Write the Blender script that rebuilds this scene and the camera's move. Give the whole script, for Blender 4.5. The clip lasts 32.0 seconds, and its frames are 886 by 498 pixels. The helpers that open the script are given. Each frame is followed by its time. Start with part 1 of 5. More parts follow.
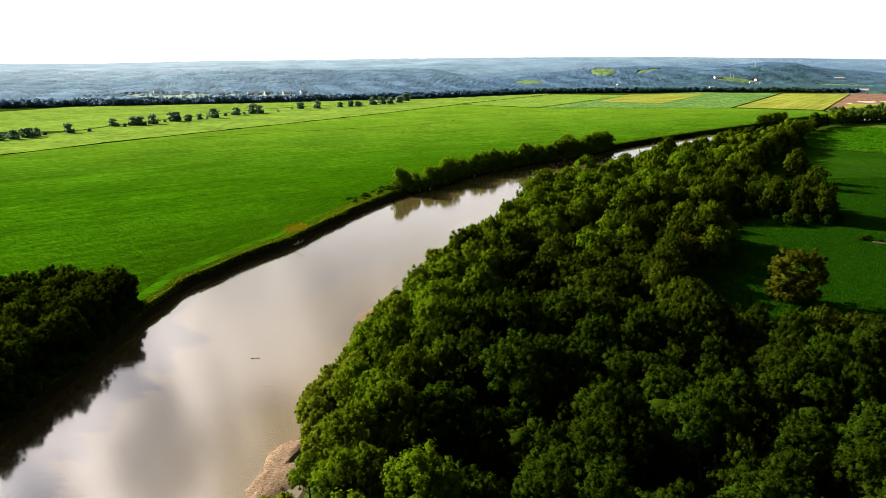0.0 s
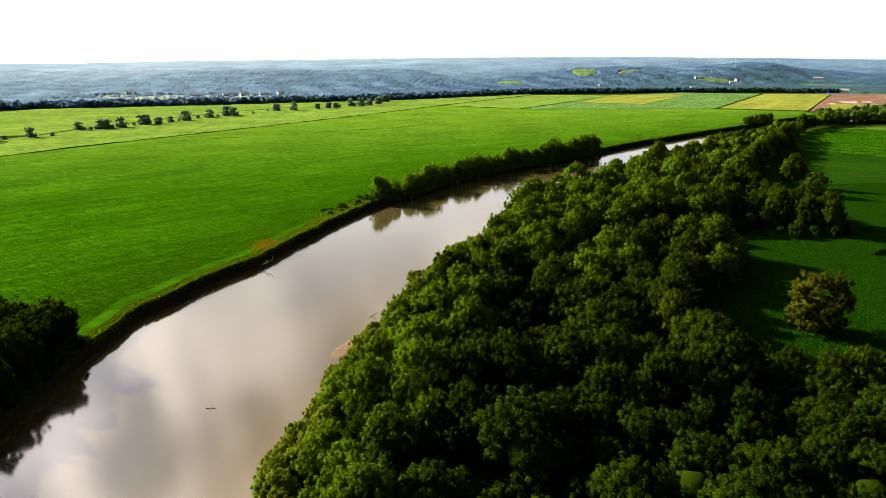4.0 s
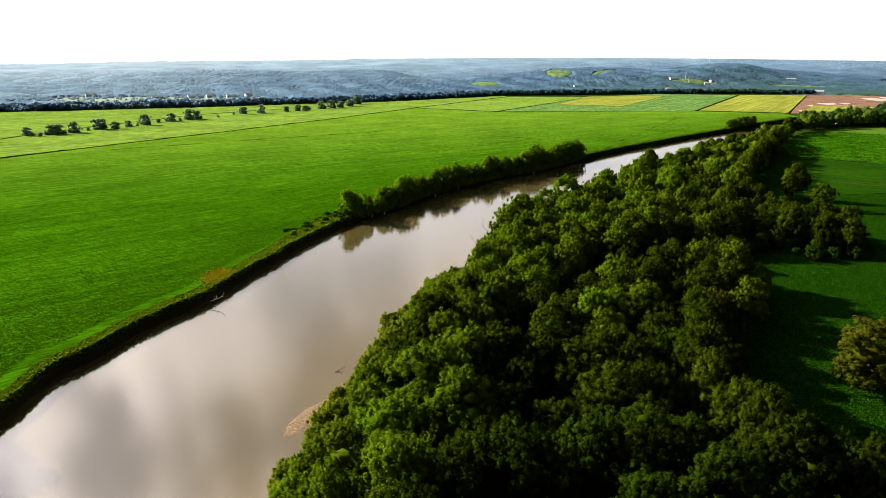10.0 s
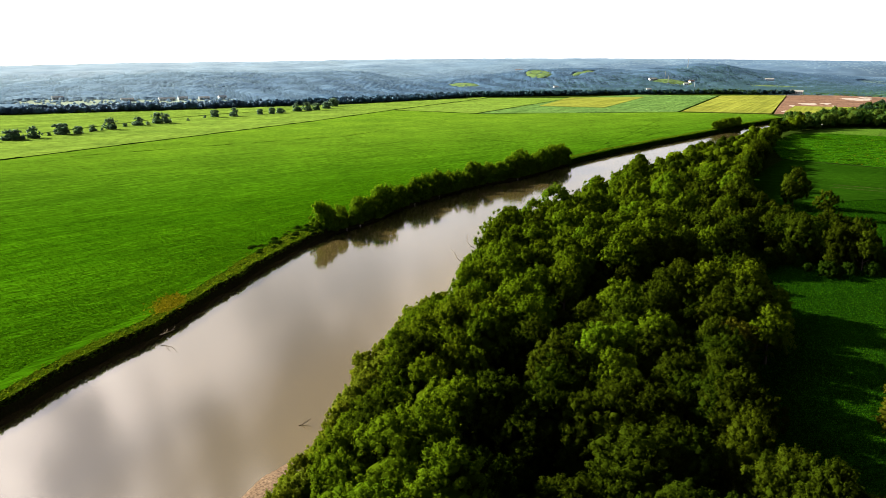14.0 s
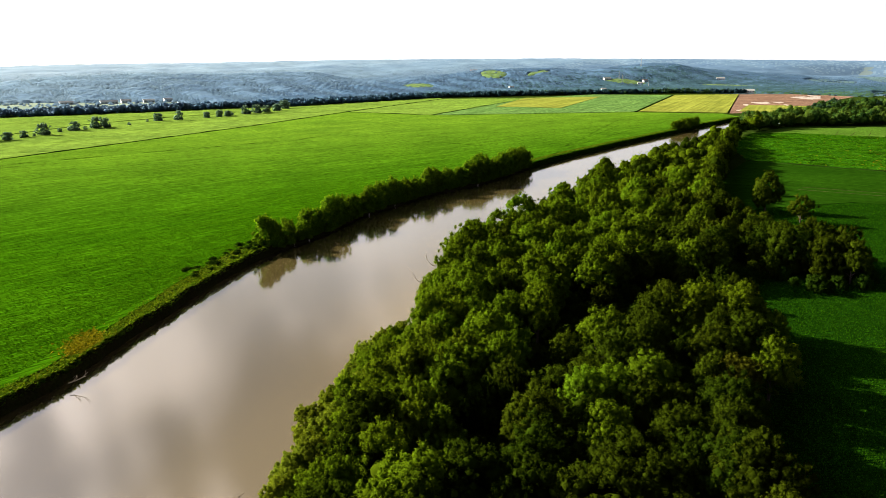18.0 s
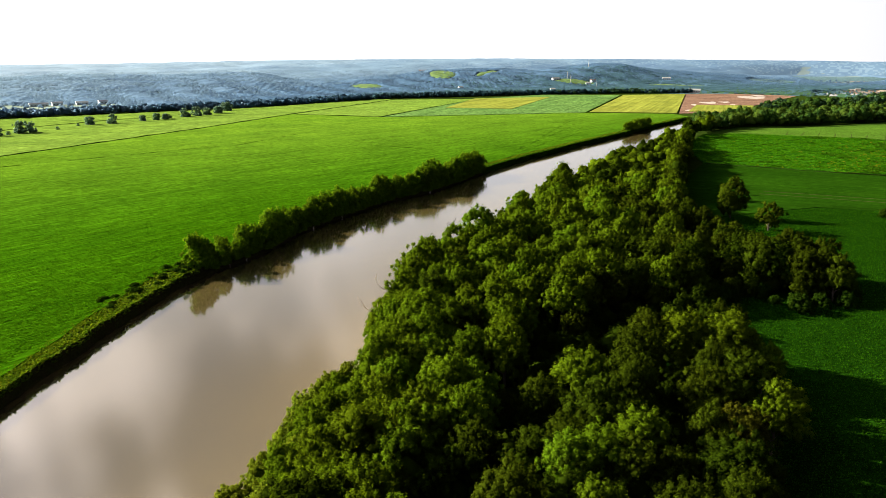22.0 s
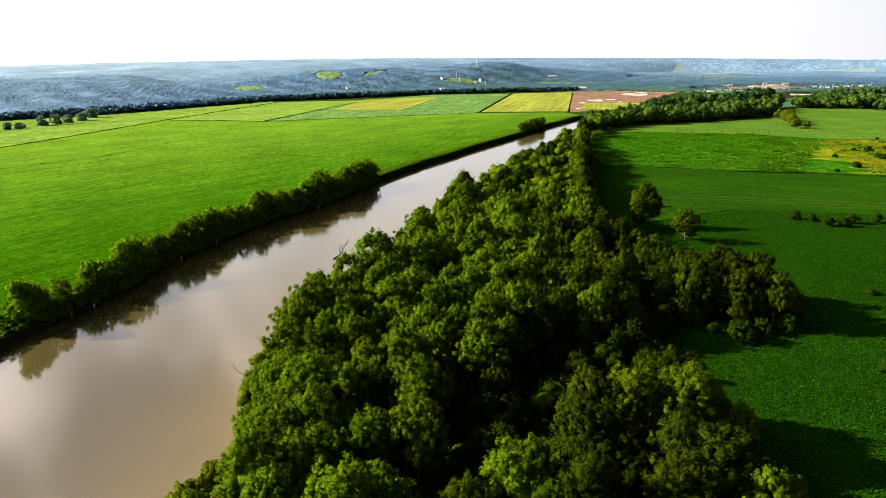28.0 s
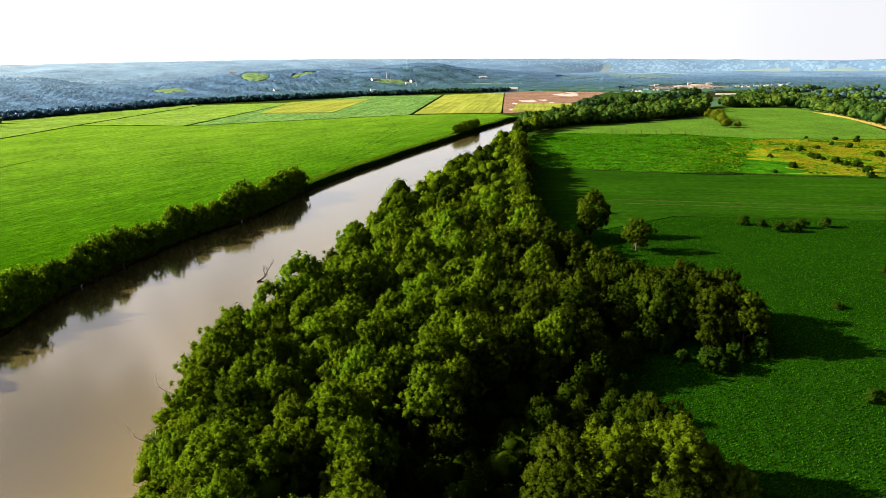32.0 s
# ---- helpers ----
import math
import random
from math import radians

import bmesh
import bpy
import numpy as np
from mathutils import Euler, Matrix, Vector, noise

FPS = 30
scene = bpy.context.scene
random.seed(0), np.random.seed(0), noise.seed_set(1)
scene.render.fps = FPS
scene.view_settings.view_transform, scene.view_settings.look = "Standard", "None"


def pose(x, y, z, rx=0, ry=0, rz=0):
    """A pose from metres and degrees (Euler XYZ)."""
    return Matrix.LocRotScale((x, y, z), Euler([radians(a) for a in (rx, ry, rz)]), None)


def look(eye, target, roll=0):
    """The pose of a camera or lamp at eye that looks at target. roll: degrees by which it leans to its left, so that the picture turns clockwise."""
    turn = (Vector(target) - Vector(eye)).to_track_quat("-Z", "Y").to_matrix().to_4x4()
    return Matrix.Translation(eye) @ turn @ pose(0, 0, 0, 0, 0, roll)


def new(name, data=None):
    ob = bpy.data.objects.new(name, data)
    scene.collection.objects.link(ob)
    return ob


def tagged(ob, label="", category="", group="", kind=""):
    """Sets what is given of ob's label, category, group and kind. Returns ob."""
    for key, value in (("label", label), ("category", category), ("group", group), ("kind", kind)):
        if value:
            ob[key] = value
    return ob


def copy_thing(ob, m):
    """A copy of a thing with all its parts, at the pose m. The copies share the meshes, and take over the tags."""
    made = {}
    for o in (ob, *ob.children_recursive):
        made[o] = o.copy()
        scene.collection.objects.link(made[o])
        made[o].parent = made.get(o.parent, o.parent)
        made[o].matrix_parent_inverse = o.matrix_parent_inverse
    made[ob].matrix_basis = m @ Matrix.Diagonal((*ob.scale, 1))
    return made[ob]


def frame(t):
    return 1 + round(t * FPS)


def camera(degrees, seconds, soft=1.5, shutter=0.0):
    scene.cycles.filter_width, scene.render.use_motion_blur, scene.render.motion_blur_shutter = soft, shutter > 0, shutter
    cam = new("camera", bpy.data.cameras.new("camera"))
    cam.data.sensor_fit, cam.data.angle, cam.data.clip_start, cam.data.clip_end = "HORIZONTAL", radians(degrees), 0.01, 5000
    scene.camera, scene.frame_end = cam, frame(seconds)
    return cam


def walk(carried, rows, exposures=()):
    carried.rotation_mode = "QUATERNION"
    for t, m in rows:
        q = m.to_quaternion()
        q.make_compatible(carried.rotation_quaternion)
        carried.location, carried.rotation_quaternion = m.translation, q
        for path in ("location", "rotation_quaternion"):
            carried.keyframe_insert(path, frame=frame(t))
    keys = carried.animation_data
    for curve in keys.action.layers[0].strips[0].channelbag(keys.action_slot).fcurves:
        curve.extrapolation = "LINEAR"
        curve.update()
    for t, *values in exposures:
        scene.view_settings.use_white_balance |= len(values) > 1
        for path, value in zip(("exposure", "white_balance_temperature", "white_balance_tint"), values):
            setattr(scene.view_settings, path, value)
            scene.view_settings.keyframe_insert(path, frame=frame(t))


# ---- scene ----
# ---- camera ----
LENS = 61.99
cam = camera(LENS, 32.0, soft=0.6)

# seconds, x, y, z, heading to the left, pitch, lean
ROWS = [
    (0, 0.00, 0.00, 69.17, 1.625, -14.512, 0.357),
    (1, -0.38, 6.13, 69.24, 1.211, -14.511, 0.322),
    (2, -0.76, 12.29, 69.34, 0.813, -14.526, 0.294),
    (3, -1.09, 18.49, 69.49, 0.461, -14.521, 0.312),
    (3.5, -1.25, 21.56, 69.58, 0.272, -14.515, 0.333),
    (5.5, -2.02, 33.73, 69.93, -0.442, -14.499, 0.382),
    (6, -2.18, 36.77, 70.01, -0.624, -14.497, 0.406),
    (7, -2.44, 42.82, 70.14, -0.999, -14.490, 0.463),
    (8, -2.67, 48.85, 70.22, -1.372, -14.465, 0.453),
    (9, -2.84, 54.86, 70.26, -1.701, -14.449, 0.416),
    (10, -2.83, 60.91, 70.25, -1.973, -14.458, 0.394),
    (11, -2.72, 67.09, 70.20, -2.244, -14.452, 0.378),
    (12, -2.58, 73.58, 70.13, -2.550, -14.423, 0.346),
    (13, -2.41, 80.23, 70.05, -2.854, -14.388, 0.321),
    (14, -2.22, 86.82, 69.97, -3.584, -14.376, 0.272),
    (14.5, -2.07, 90.05, 69.92, -4.007, -14.376, 0.243),
    (16.5, -1.25, 102.76, 69.73, -5.644, -14.343, 0.107),
    (17, -1.00, 105.93, 69.70, -6.091, -14.341, 0.082),
    (18, -0.39, 112.25, 69.66, -6.979, -14.335, 0.091),
    (19, 0.30, 118.57, 69.69, -7.885, -14.349, 0.099),
    (20, 1.03, 124.85, 69.77, -8.814, -14.369, 0.119),
    (21, 1.82, 130.94, 69.88, -9.729, -14.361, 0.114),
    (22, 2.72, 136.86, 69.97, -10.878, -14.329, 0.073),
    (23, 3.85, 142.78, 70.05, -12.176, -14.306, -0.016),
    (24, 5.10, 148.75, 70.10, -13.589, -14.306, -0.109),
    (25, 6.43, 154.80, 70.09, -15.054, -14.306, -0.195),
    (25.5, 7.17, 157.87, 70.08, -15.774, -14.320, -0.229),
    (27.5, 10.47, 170.27, 70.03, -18.532, -14.367, -0.360),
    (28, 11.35, 173.31, 70.02, -19.220, -14.365, -0.386),
    (29, 13.16, 179.24, 70.01, -20.579, -14.377, -0.432),
    (30, 15.04, 185.05, 69.99, -21.927, -14.380, -0.452),
    (31, 17.00, 190.77, 69.95, -23.267, -14.374, -0.487),
    (32, 18.94, 196.54, 69.89, -24.476, -14.340, -0.494),
]



def aim(x, y, z, heading, pitch, lean):
    return pose(x, y, z, 90 + pitch, 0, heading) @ pose(0, 0, 0, 0, 0, lean)


walk(cam, [(r[0], aim(*r[1:])) for r in ROWS], exposures=[(0.0, 1.69), (14.0, 1.71), (23.0, 1.78), (32.0, 1.9)])

# ---- world and sun ----
SUN_AZ, SUN_EL = -60.0, 24.0      # degrees from +y towards +x, degrees up
WATER_Z = -2.9

world = bpy.data.worlds.new("world")
scene.world = world
world.use_nodes = True
wn, wl = world.node_tree.nodes, world.node_tree.links
wn.clear()
w_out = wn.new("ShaderNodeOutputWorld")
w_bg = wn.new("ShaderNodeBackground")
w_bg.inputs["Strength"].default_value = 0.05
w_sky = wn.new("ShaderNodeTexSky")
w_sky.sky_type = "NISHITA"
w_sky.sun_disc = False
w_sky.sun_elevation = radians(SUN_EL)
w_sky.sun_rotation = radians(SUN_AZ)
w_sky.air_density, w_sky.dust_density, w_sky.ozone_density = 0.8, 1.5, 1.5
w_co = wn.new("ShaderNodeTexCoord")
w_sep = wn.new("ShaderNodeSeparateXYZ")
wl.new(w_co.outputs["Generated"], w_sep.inputs["Vector"])
SUN_DIR = Vector((math.sin(radians(SUN_AZ)) * math.cos(radians(SUN_EL)),
                  math.cos(radians(SUN_AZ)) * math.cos(radians(SUN_EL)), math.sin(radians(SUN_EL))))


def sky_ramp(value, low, high, stops):
    """A smooth scale of greys over a range of a value."""
    span = wn.new("ShaderNodeMapRange")
    span.inputs["From Min"].default_value, span.inputs["From Max"].default_value = low, high
    wl.new(value, span.inputs["Value"])
    r = wn.new("ShaderNodeValToRGB")
    r.color_ramp.interpolation = "EASE"
    e = r.color_ramp.elements
    while len(e) < len(stops):
        e.new(0.5)
    for k, (p, c) in enumerate(stops):
        e[k].position, e[k].color = (p - low) / (high - low), (c, c, c, 1)
    wl.new(span.outputs["Result"], r.inputs["Fac"])
    return r.outputs["Color"]


def sky_mix(a, b, fac, mode="MIX"):
    m = wn.new("ShaderNodeMixRGB")
    m.blend_type = mode
    for sock, v in (("Color1", a), ("Color2", b), ("Fac", fac)):
        if isinstance(v, (int, float)):
            m.inputs[sock].default_value = v
        elif isinstance(v, tuple):
            m.inputs[sock].default_value = (*v, 1)
        else:
            wl.new(v, m.inputs[sock])
    return m.outputs["Color"]


# hazy air is bright round the sun and dull away from it
w_near = wn.new("ShaderNodeVectorMath")
w_near.operation = "DOT_PRODUCT"
w_near.inputs[1].default_value = SUN_DIR
wl.new(w_co.outputs["Generated"], w_near.inputs[0])
# broken cloud, thinning out overhead
w_map = wn.new("ShaderNodeMapping")
w_map.inputs["Scale"].default_value = (1.0, 1.0, 0.8)
w_map.inputs["Rotation"].default_value = (0, 0, radians(26.0))
w_noise = wn.new("ShaderNodeTexNoise")
w_noise.inputs["Scale"].default_value = 4.2
w_noise.inputs["Detail"].default_value = 5.0
w_noise.inputs["Roughness"].default_value = 0.5
wl.new(w_co.outputs["Generated"], w_map.inputs["Vector"])
wl.new(w_map.outputs["Vector"], w_noise.inputs["Vector"])
# the clouds stand in rows that run towards the horizon, more apart higher up
w_az = wn.new("ShaderNodeMath")
w_az.operation = "ARCTAN2"
wl.new(w_sep.outputs["X"], w_az.inputs[0])
wl.new(w_sep.outputs["Y"], w_az.inputs[1])
w_row = wn.new("ShaderNodeMath")
w_row.operation = "MULTIPLY_ADD"
w_row.inputs[1].default_value, w_row.inputs[2].default_value = 360.0 / 7.6, radians(22.0) * 360.0 / 7.6
wl.new(w_az.outputs[0], w_row.inputs[0])
w_bend = wn.new("ShaderNodeMath")
w_bend.operation = "MULTIPLY_ADD"
w_bend.inputs[1].default_value = 13.0
wl.new(w_noise.outputs["Fac"], w_bend.inputs[0])
wl.new(w_row.outputs[0], w_bend.inputs[2])
w_cos = wn.new("ShaderNodeMath")
w_cos.operation = "COSINE"
wl.new(w_bend.outputs[0], w_cos.inputs[0])
w_gap = wn.new("ShaderNodeMath")
w_gap.operation = "MULTIPLY"
wl.new(w_cos.outputs[0], w_gap.inputs[0])
wl.new(sky_mix(sky_ramp(w_sep.outputs["Z"], 0.0, 1.0, [(0.28, 0.01), (0.44, 0.035)]),
               sky_ramp(w_near.outputs["Value"], -1.0, 1.0, [(0.74, 0.0), (0.82, 1.0)]), 1.0, "MULTIPLY"), w_gap.inputs[1])
w_sum = wn.new("ShaderNodeMath")
wl.new(w_noise.outputs["Fac"], w_sum.inputs[0])
wl.new(w_gap.outputs[0], w_sum.inputs[1])
w_cloud = sky_mix(sky_ramp(w_sum.outputs[0], 0.0, 1.0, [(0.40, 0.2), (0.60, 0.95)]),
                  sky_ramp(w_sep.outputs["Z"], 0.0, 1.0, [(0.55, 1.0), (0.8, 0.05)]), 1.0, "MULTIPLY")
w_blue = sky_mix(w_sky.outputs["Color"], (0.38, 0.46, 0.62), 1.0, "MULTIPLY")
w_high = sky_mix(w_blue, (32.0, 28.4, 26.6), w_cloud)
w_high = sky_mix(w_high, sky_ramp(w_near.outputs["Value"], -1.0, 1.0, [(-0.7, 0.02), (-0.1, 0.05), (0.4, 0.13), (0.6, 0.31), (0.76, 0.37), (0.86, 0.72), (0.94, 1.0)]), 1.0, "MULTIPLY")
w_dot = wn.new("ShaderNodeVectorMath")
w_dot.operation = "DOT_PRODUCT"
w_dot.inputs[1].default_value = (math.sin(radians(SUN_AZ)), math.cos(radians(SUN_AZ)), 0)
wl.new(w_co.outputs["Generated"], w_dot.inputs[0])
w_air = sky_mix((1.2, 1.3, 1.5), (10.6, 10.5, 10.8), sky_ramp(w_dot.outputs["Value"], -1.0, 1.0, [(-0.85, 0.0), (-0.4, 0.4), (0.05, 0.58), (0.6, 1.0)]))
w_all = sky_mix(w_high, w_air, sky_ramp(w_sep.outputs["Z"], 0.0, 1.0, [(0.08, 1.0), (0.42, 0.0)]))
wl.new(w_all, w_bg.inputs["Color"])
wl.new(w_bg.outputs["Background"], w_out.inputs["Surface"])

sun = new("sun", bpy.data.lights.new("sun", "SUN"))
sun.data.energy = 5.0
sun.data.angle = radians(0.6)
sun.data.color = (1.0, 0.88, 0.66)
sun.matrix_world = look(SUN_DIR * 900, (0, 0, 0))


# ---- materials ----
def node_mat(name):
    m = bpy.data.materials.new(name)
    m.use_nodes = True
    m.node_tree.nodes.clear()
    return m, m.node_tree.nodes, m.node_tree.links


def noise_node(n, l, scale, detail, stretch=None, turn=0.0, rough=0.55):
    co = n.new("ShaderNodeTexCoord")
    tex = n.new("ShaderNodeTexNoise")
    tex.inputs["Scale"].default_value = scale
    tex.inputs["Detail"].default_value = detail
    tex.inputs["Roughness"].default_value = rough
    if stretch:
        mp = n.new("ShaderNodeMapping")
        mp.vector_type = "TEXTURE"
        mp.inputs["Rotation"].default_value = (0, 0, radians(turn))
        mp.inputs["Scale"].default_value = (stretch, 1, 1)
        l.new(co.outputs["Object"], mp.inputs["Vector"])
        l.new(mp.outputs["Vector"], tex.inputs["Vector"])
    else:
        l.new(co.outputs["Object"], tex.inputs["Vector"])
    return tex.outputs["Fac"]


def ramp_node(n, l, fac, stops):
    r = n.new("ShaderNodeValToRGB")
    e = r.color_ramp.elements
    while len(e) < len(stops):
        e.new(0.5)
    for k, (p, c) in enumerate(stops):
        e[k].position = p
        e[k].color = (*c, 1)
    l.new(fac, r.inputs["Fac"])
    return r.outputs["Color"]


def mix_node(n, l, a, b, fac, mode="MIX"):
    m = n.new("ShaderNodeMixRGB")
    m.blend_type = mode
    for sock, v in (("Color1", a), ("Color2", b), ("Fac", fac)):
        if isinstance(v, (int, float)):
            m.inputs[sock].default_value = v
        elif isinstance(v, tuple):
            m.inputs[sock].default_value = (*v, 1)
        else:
            l.new(v, m.inputs[sock])
    return m.outputs["Color"]


def leaf_mat(name, dark, mid, light, translucent=0.35, own=0.5, passed=(1.05, 1.0, 0.35)):
    """Foliage: every spray of leaves differs, every tree differs, light passes through."""
    m, n, l = node_mat(name)
    geo, info = n.new("ShaderNodeNewGeometry"), n.new("ShaderNodeObjectInfo")
    c1 = ramp_node(n, l, geo.outputs["Random Per Island"], [(0.0, dark), (0.55, mid), (1.0, light)])
    hsv = n.new("ShaderNodeHueSaturation")
    mr = n.new("ShaderNodeMapRange")
    mr.inputs["To Min"].default_value, mr.inputs["To Max"].default_value = 1 - own, 1 + own
    l.new(info.outputs["Random"], mr.inputs["Value"])
    hu = n.new("ShaderNodeMath")
    hu.operation = "MULTIPLY_ADD"
    hu.inputs[1].default_value, hu.inputs[2].default_value = 0.014, 0.491
    l.new(info.outputs["Random"], hu.inputs[0])
    l.new(hu.outputs[0], hsv.inputs["Hue"])
    l.new(mr.outputs["Result"], hsv.inputs["Value"])
    l.new(c1, hsv.inputs["Color"])
    p = n.new("ShaderNodeBsdfPrincipled")
    p.inputs["Roughness"].default_value = 0.55
    p.inputs["Specular IOR Level"].default_value = 0.0
    l.new(hsv.outputs["Color"], p.inputs["Base Color"])
    t = n.new("ShaderNodeBsdfTranslucent")
    tc = mix_node(n, l, hsv.outputs["Color"], passed, 1.0, "MULTIPLY")
    bright = mix_node(n, l, tc, (1.6, 1.6, 1.6), 1.0, "MULTIPLY")
    l.new(bright, t.inputs["Color"])
    s = n.new("ShaderNodeMixShader")
    s.inputs["Fac"].default_value = translucent
    l.new(p.outputs[0], s.inputs[1])
    l.new(t.outputs[0], s.inputs[2])
    o = n.new("ShaderNodeOutputMaterial")
    l.new(s.outputs[0], o.inputs["Surface"])
    return m


def ground_mat(name, stops, scale, rough=0.9, fine=0.0, bump=0.3, stretch=None, turn=0.0, far=0.02, grade=None, streak=0.0):
    """Ground and crops: blotches at two scales, fine relief."""
    m, n, l = node_mat(name)
    a = noise_node(n, l, scale, 6, stretch, turn)
    col = ramp_node(n, l, a, stops)
    b = noise_node(n, l, far, 3)
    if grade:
        # the crop pales away from the river: own tone plus backlit glow put into colour
        far_tone, (ox, oy), (gx, gy), g0, g1 = grade
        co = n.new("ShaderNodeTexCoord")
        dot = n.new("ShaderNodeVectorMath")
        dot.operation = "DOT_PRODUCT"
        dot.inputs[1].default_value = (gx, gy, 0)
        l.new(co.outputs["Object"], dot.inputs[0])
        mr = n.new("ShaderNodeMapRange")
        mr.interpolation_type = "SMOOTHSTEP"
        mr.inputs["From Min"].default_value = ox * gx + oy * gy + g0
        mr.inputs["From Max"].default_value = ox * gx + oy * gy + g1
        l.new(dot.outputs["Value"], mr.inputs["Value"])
        col = mix_node(n, l, col, far_tone, mr.outputs["Result"])
    wide = ramp_node(n, l, b, [(0.3, (0.78, 0.8, 0.78)), (0.7, (1.15, 1.12, 1.0))])
    col = mix_node(n, l, col, wide, 1.0, "MULTIPLY")
    if streak:
        # long thin rows and drill marks
        for k, contrast in ((streak * 0.35, 0.05), (streak, 0.07), (streak * 3.3, 0.16), (streak * 8.0, 0.17)):
            rows = noise_node(n, l, k, 2, 45.0, turn)
            col = mix_node(n, l, col, ramp_node(n, l, rows, [(0.35, (1 - contrast,) * 3), (0.65, (1 + contrast,) * 3)]), 1.0, "MULTIPLY")
    p = n.new("ShaderNodeBsdfPrincipled")
    p.inputs["Roughness"].default_value = rough
    p.inputs["Specular IOR Level"].default_value = 0.0
    if fine:
        f = noise_node(n, l, fine, 3, stretch, turn)
        grain = ramp_node(n, l, f, [(0.3, (0.45, 0.45, 0.45)), (0.7, (1.5, 1.5, 1.5))])
        col = mix_node(n, l, col, grain, 1.0, "MULTIPLY")
        bp = n.new("ShaderNodeBump")
        bp.inputs["Strength"].default_value = bump
        bp.inputs["Distance"].default_value = 0.6
        l.new(f, bp.inputs["Height"])
        l.new(bp.outputs["Normal"], p.inputs["Normal"])
    l.new(col, p.inputs["Base Color"])
    o = n.new("ShaderNodeOutputMaterial")
    l.new(p.outputs[0], o.inputs["Surface"])
    return m


def plain_mat(name, color, rough=0.6, spread=0.15, scale=2.0, metal=0.0, gloss=0.5):
    m, n, l = node_mat(name)
    f = noise_node(n, l, scale, 4)
    lo, hi = tuple(c * (1 - spread) for c in color), tuple(min(1, c * (1 + spread)) for c in color)
    p = n.new("ShaderNodeBsdfPrincipled")
    p.inputs["Roughness"].default_value = rough
    p.inputs["Metallic"].default_value = metal
    p.inputs["Specular IOR Level"].default_value = gloss
    l.new(ramp_node(n, l, f, [(0.3, lo), (0.7, hi)]), p.inputs["Base Color"])
    o = n.new("ShaderNodeOutputMaterial")
    l.new(p.outputs[0], o.inputs["Surface"])
    return m


def water_mat(name, base, base2, rough=0.06):
    m, n, l = node_mat(name)
    a = noise_node(n, l, 0.03, 4, 3.0, 58)
    p = n.new("ShaderNodeBsdfPrincipled")
    at = n.new("ShaderNodeAttribute")
    at.attribute_name = "shallow"
    col = mix_node(n, l, ramp_node(n, l, a, [(0.35, base), (0.65, base2)]), (0.17, 0.125, 0.04), at.outputs["Fac"])
    l.new(col, p.inputs["Base Color"])
    p.inputs["Roughness"].default_value = rough
    p.inputs["IOR"].default_value = 2.7
    f1, f2 = noise_node(n, l, 0.9, 3), noise_node(n, l, 0.06, 3)
    both = mix_node(n, l, f1, f2, 0.5)
    bp = n.new("ShaderNodeBump")
    bp.inputs["Strength"].default_value = 0.05
    bp.inputs["Distance"].default_value = 0.3
    l.new(both, bp.inputs["Height"])
    l.new(bp.outputs["Normal"], p.inputs["Normal"])
    o = n.new("ShaderNodeOutputMaterial")
    l.new(p.outputs[0], o.inputs["Surface"])
    return m


M_WATER = water_mat("river_water", (0.062, 0.050, 0.02), (0.078, 0.062, 0.025), 0.08)
M_POND = water_mat("pond_water", (0.3, 0.3, 0.28), (0.4, 0.4, 0.36), 0.2)
M_EARTH = ground_mat("earth", [(0.3, (0.02, 0.035, 0.006)), (0.7, (0.03, 0.06, 0.008))], 0.25, fine=1.3)
M_MUD = ground_mat("bank_mud", [(0.3, (0.03, 0.024, 0.013)), (0.7, (0.022, 0.028, 0.008))], 0.4, fine=1.5)
M_SAND = ground_mat("wet_sand", [(0.3, (0.16, 0.115, 0.09)), (0.7, (0.23, 0.17, 0.135))], 0.5, fine=2.5)
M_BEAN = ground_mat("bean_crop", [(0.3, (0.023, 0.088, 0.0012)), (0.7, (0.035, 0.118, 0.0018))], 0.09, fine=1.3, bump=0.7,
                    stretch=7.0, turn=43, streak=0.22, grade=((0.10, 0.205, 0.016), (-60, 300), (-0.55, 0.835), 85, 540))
# far beans and corn carry some extra blue, standing in for haze
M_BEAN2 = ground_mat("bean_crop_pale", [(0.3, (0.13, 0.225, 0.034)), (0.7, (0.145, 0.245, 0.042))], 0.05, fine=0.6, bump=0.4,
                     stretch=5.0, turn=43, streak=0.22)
M_CORN = ground_mat("corn_crop", [(0.3, (0.09, 0.185, 0.05)), (0.7, (0.105, 0.205, 0.06))], 0.05, fine=0.5, bump=0.4,
                    stretch=5.0, turn=58, streak=0.06)
M_RIPE = ground_mat("ripening_crop", [(0.3, (0.19, 0.225, 0.04)), (0.7, (0.215, 0.25, 0.048))], 0.05, fine=0.0, bump=0.4,
                    stretch=5.0, turn=58, streak=0.06)
M_SOY = ground_mat("soy_crop", [(0.3, (0.006, 0.031, 0.0015)), (0.7, (0.0095, 0.043, 0.002))], 0.12, fine=2.2, bump=0.5)
M_SOY2 = ground_mat("soy_crop_far", [(0.3, (0.012, 0.046, 0.0022)), (0.7, (0.0155, 0.055, 0.0028))], 0.14, far=0.012, fine=1.6, bump=0.5,
                    stretch=6.0, turn=-33, streak=0.2)
M_SOY3 = ground_mat("soy_crop_pale", [(0.3, (0.055, 0.125, 0.014)), (0.7, (0.068, 0.145, 0.018))], 0.03, fine=0.7, bump=0.3)
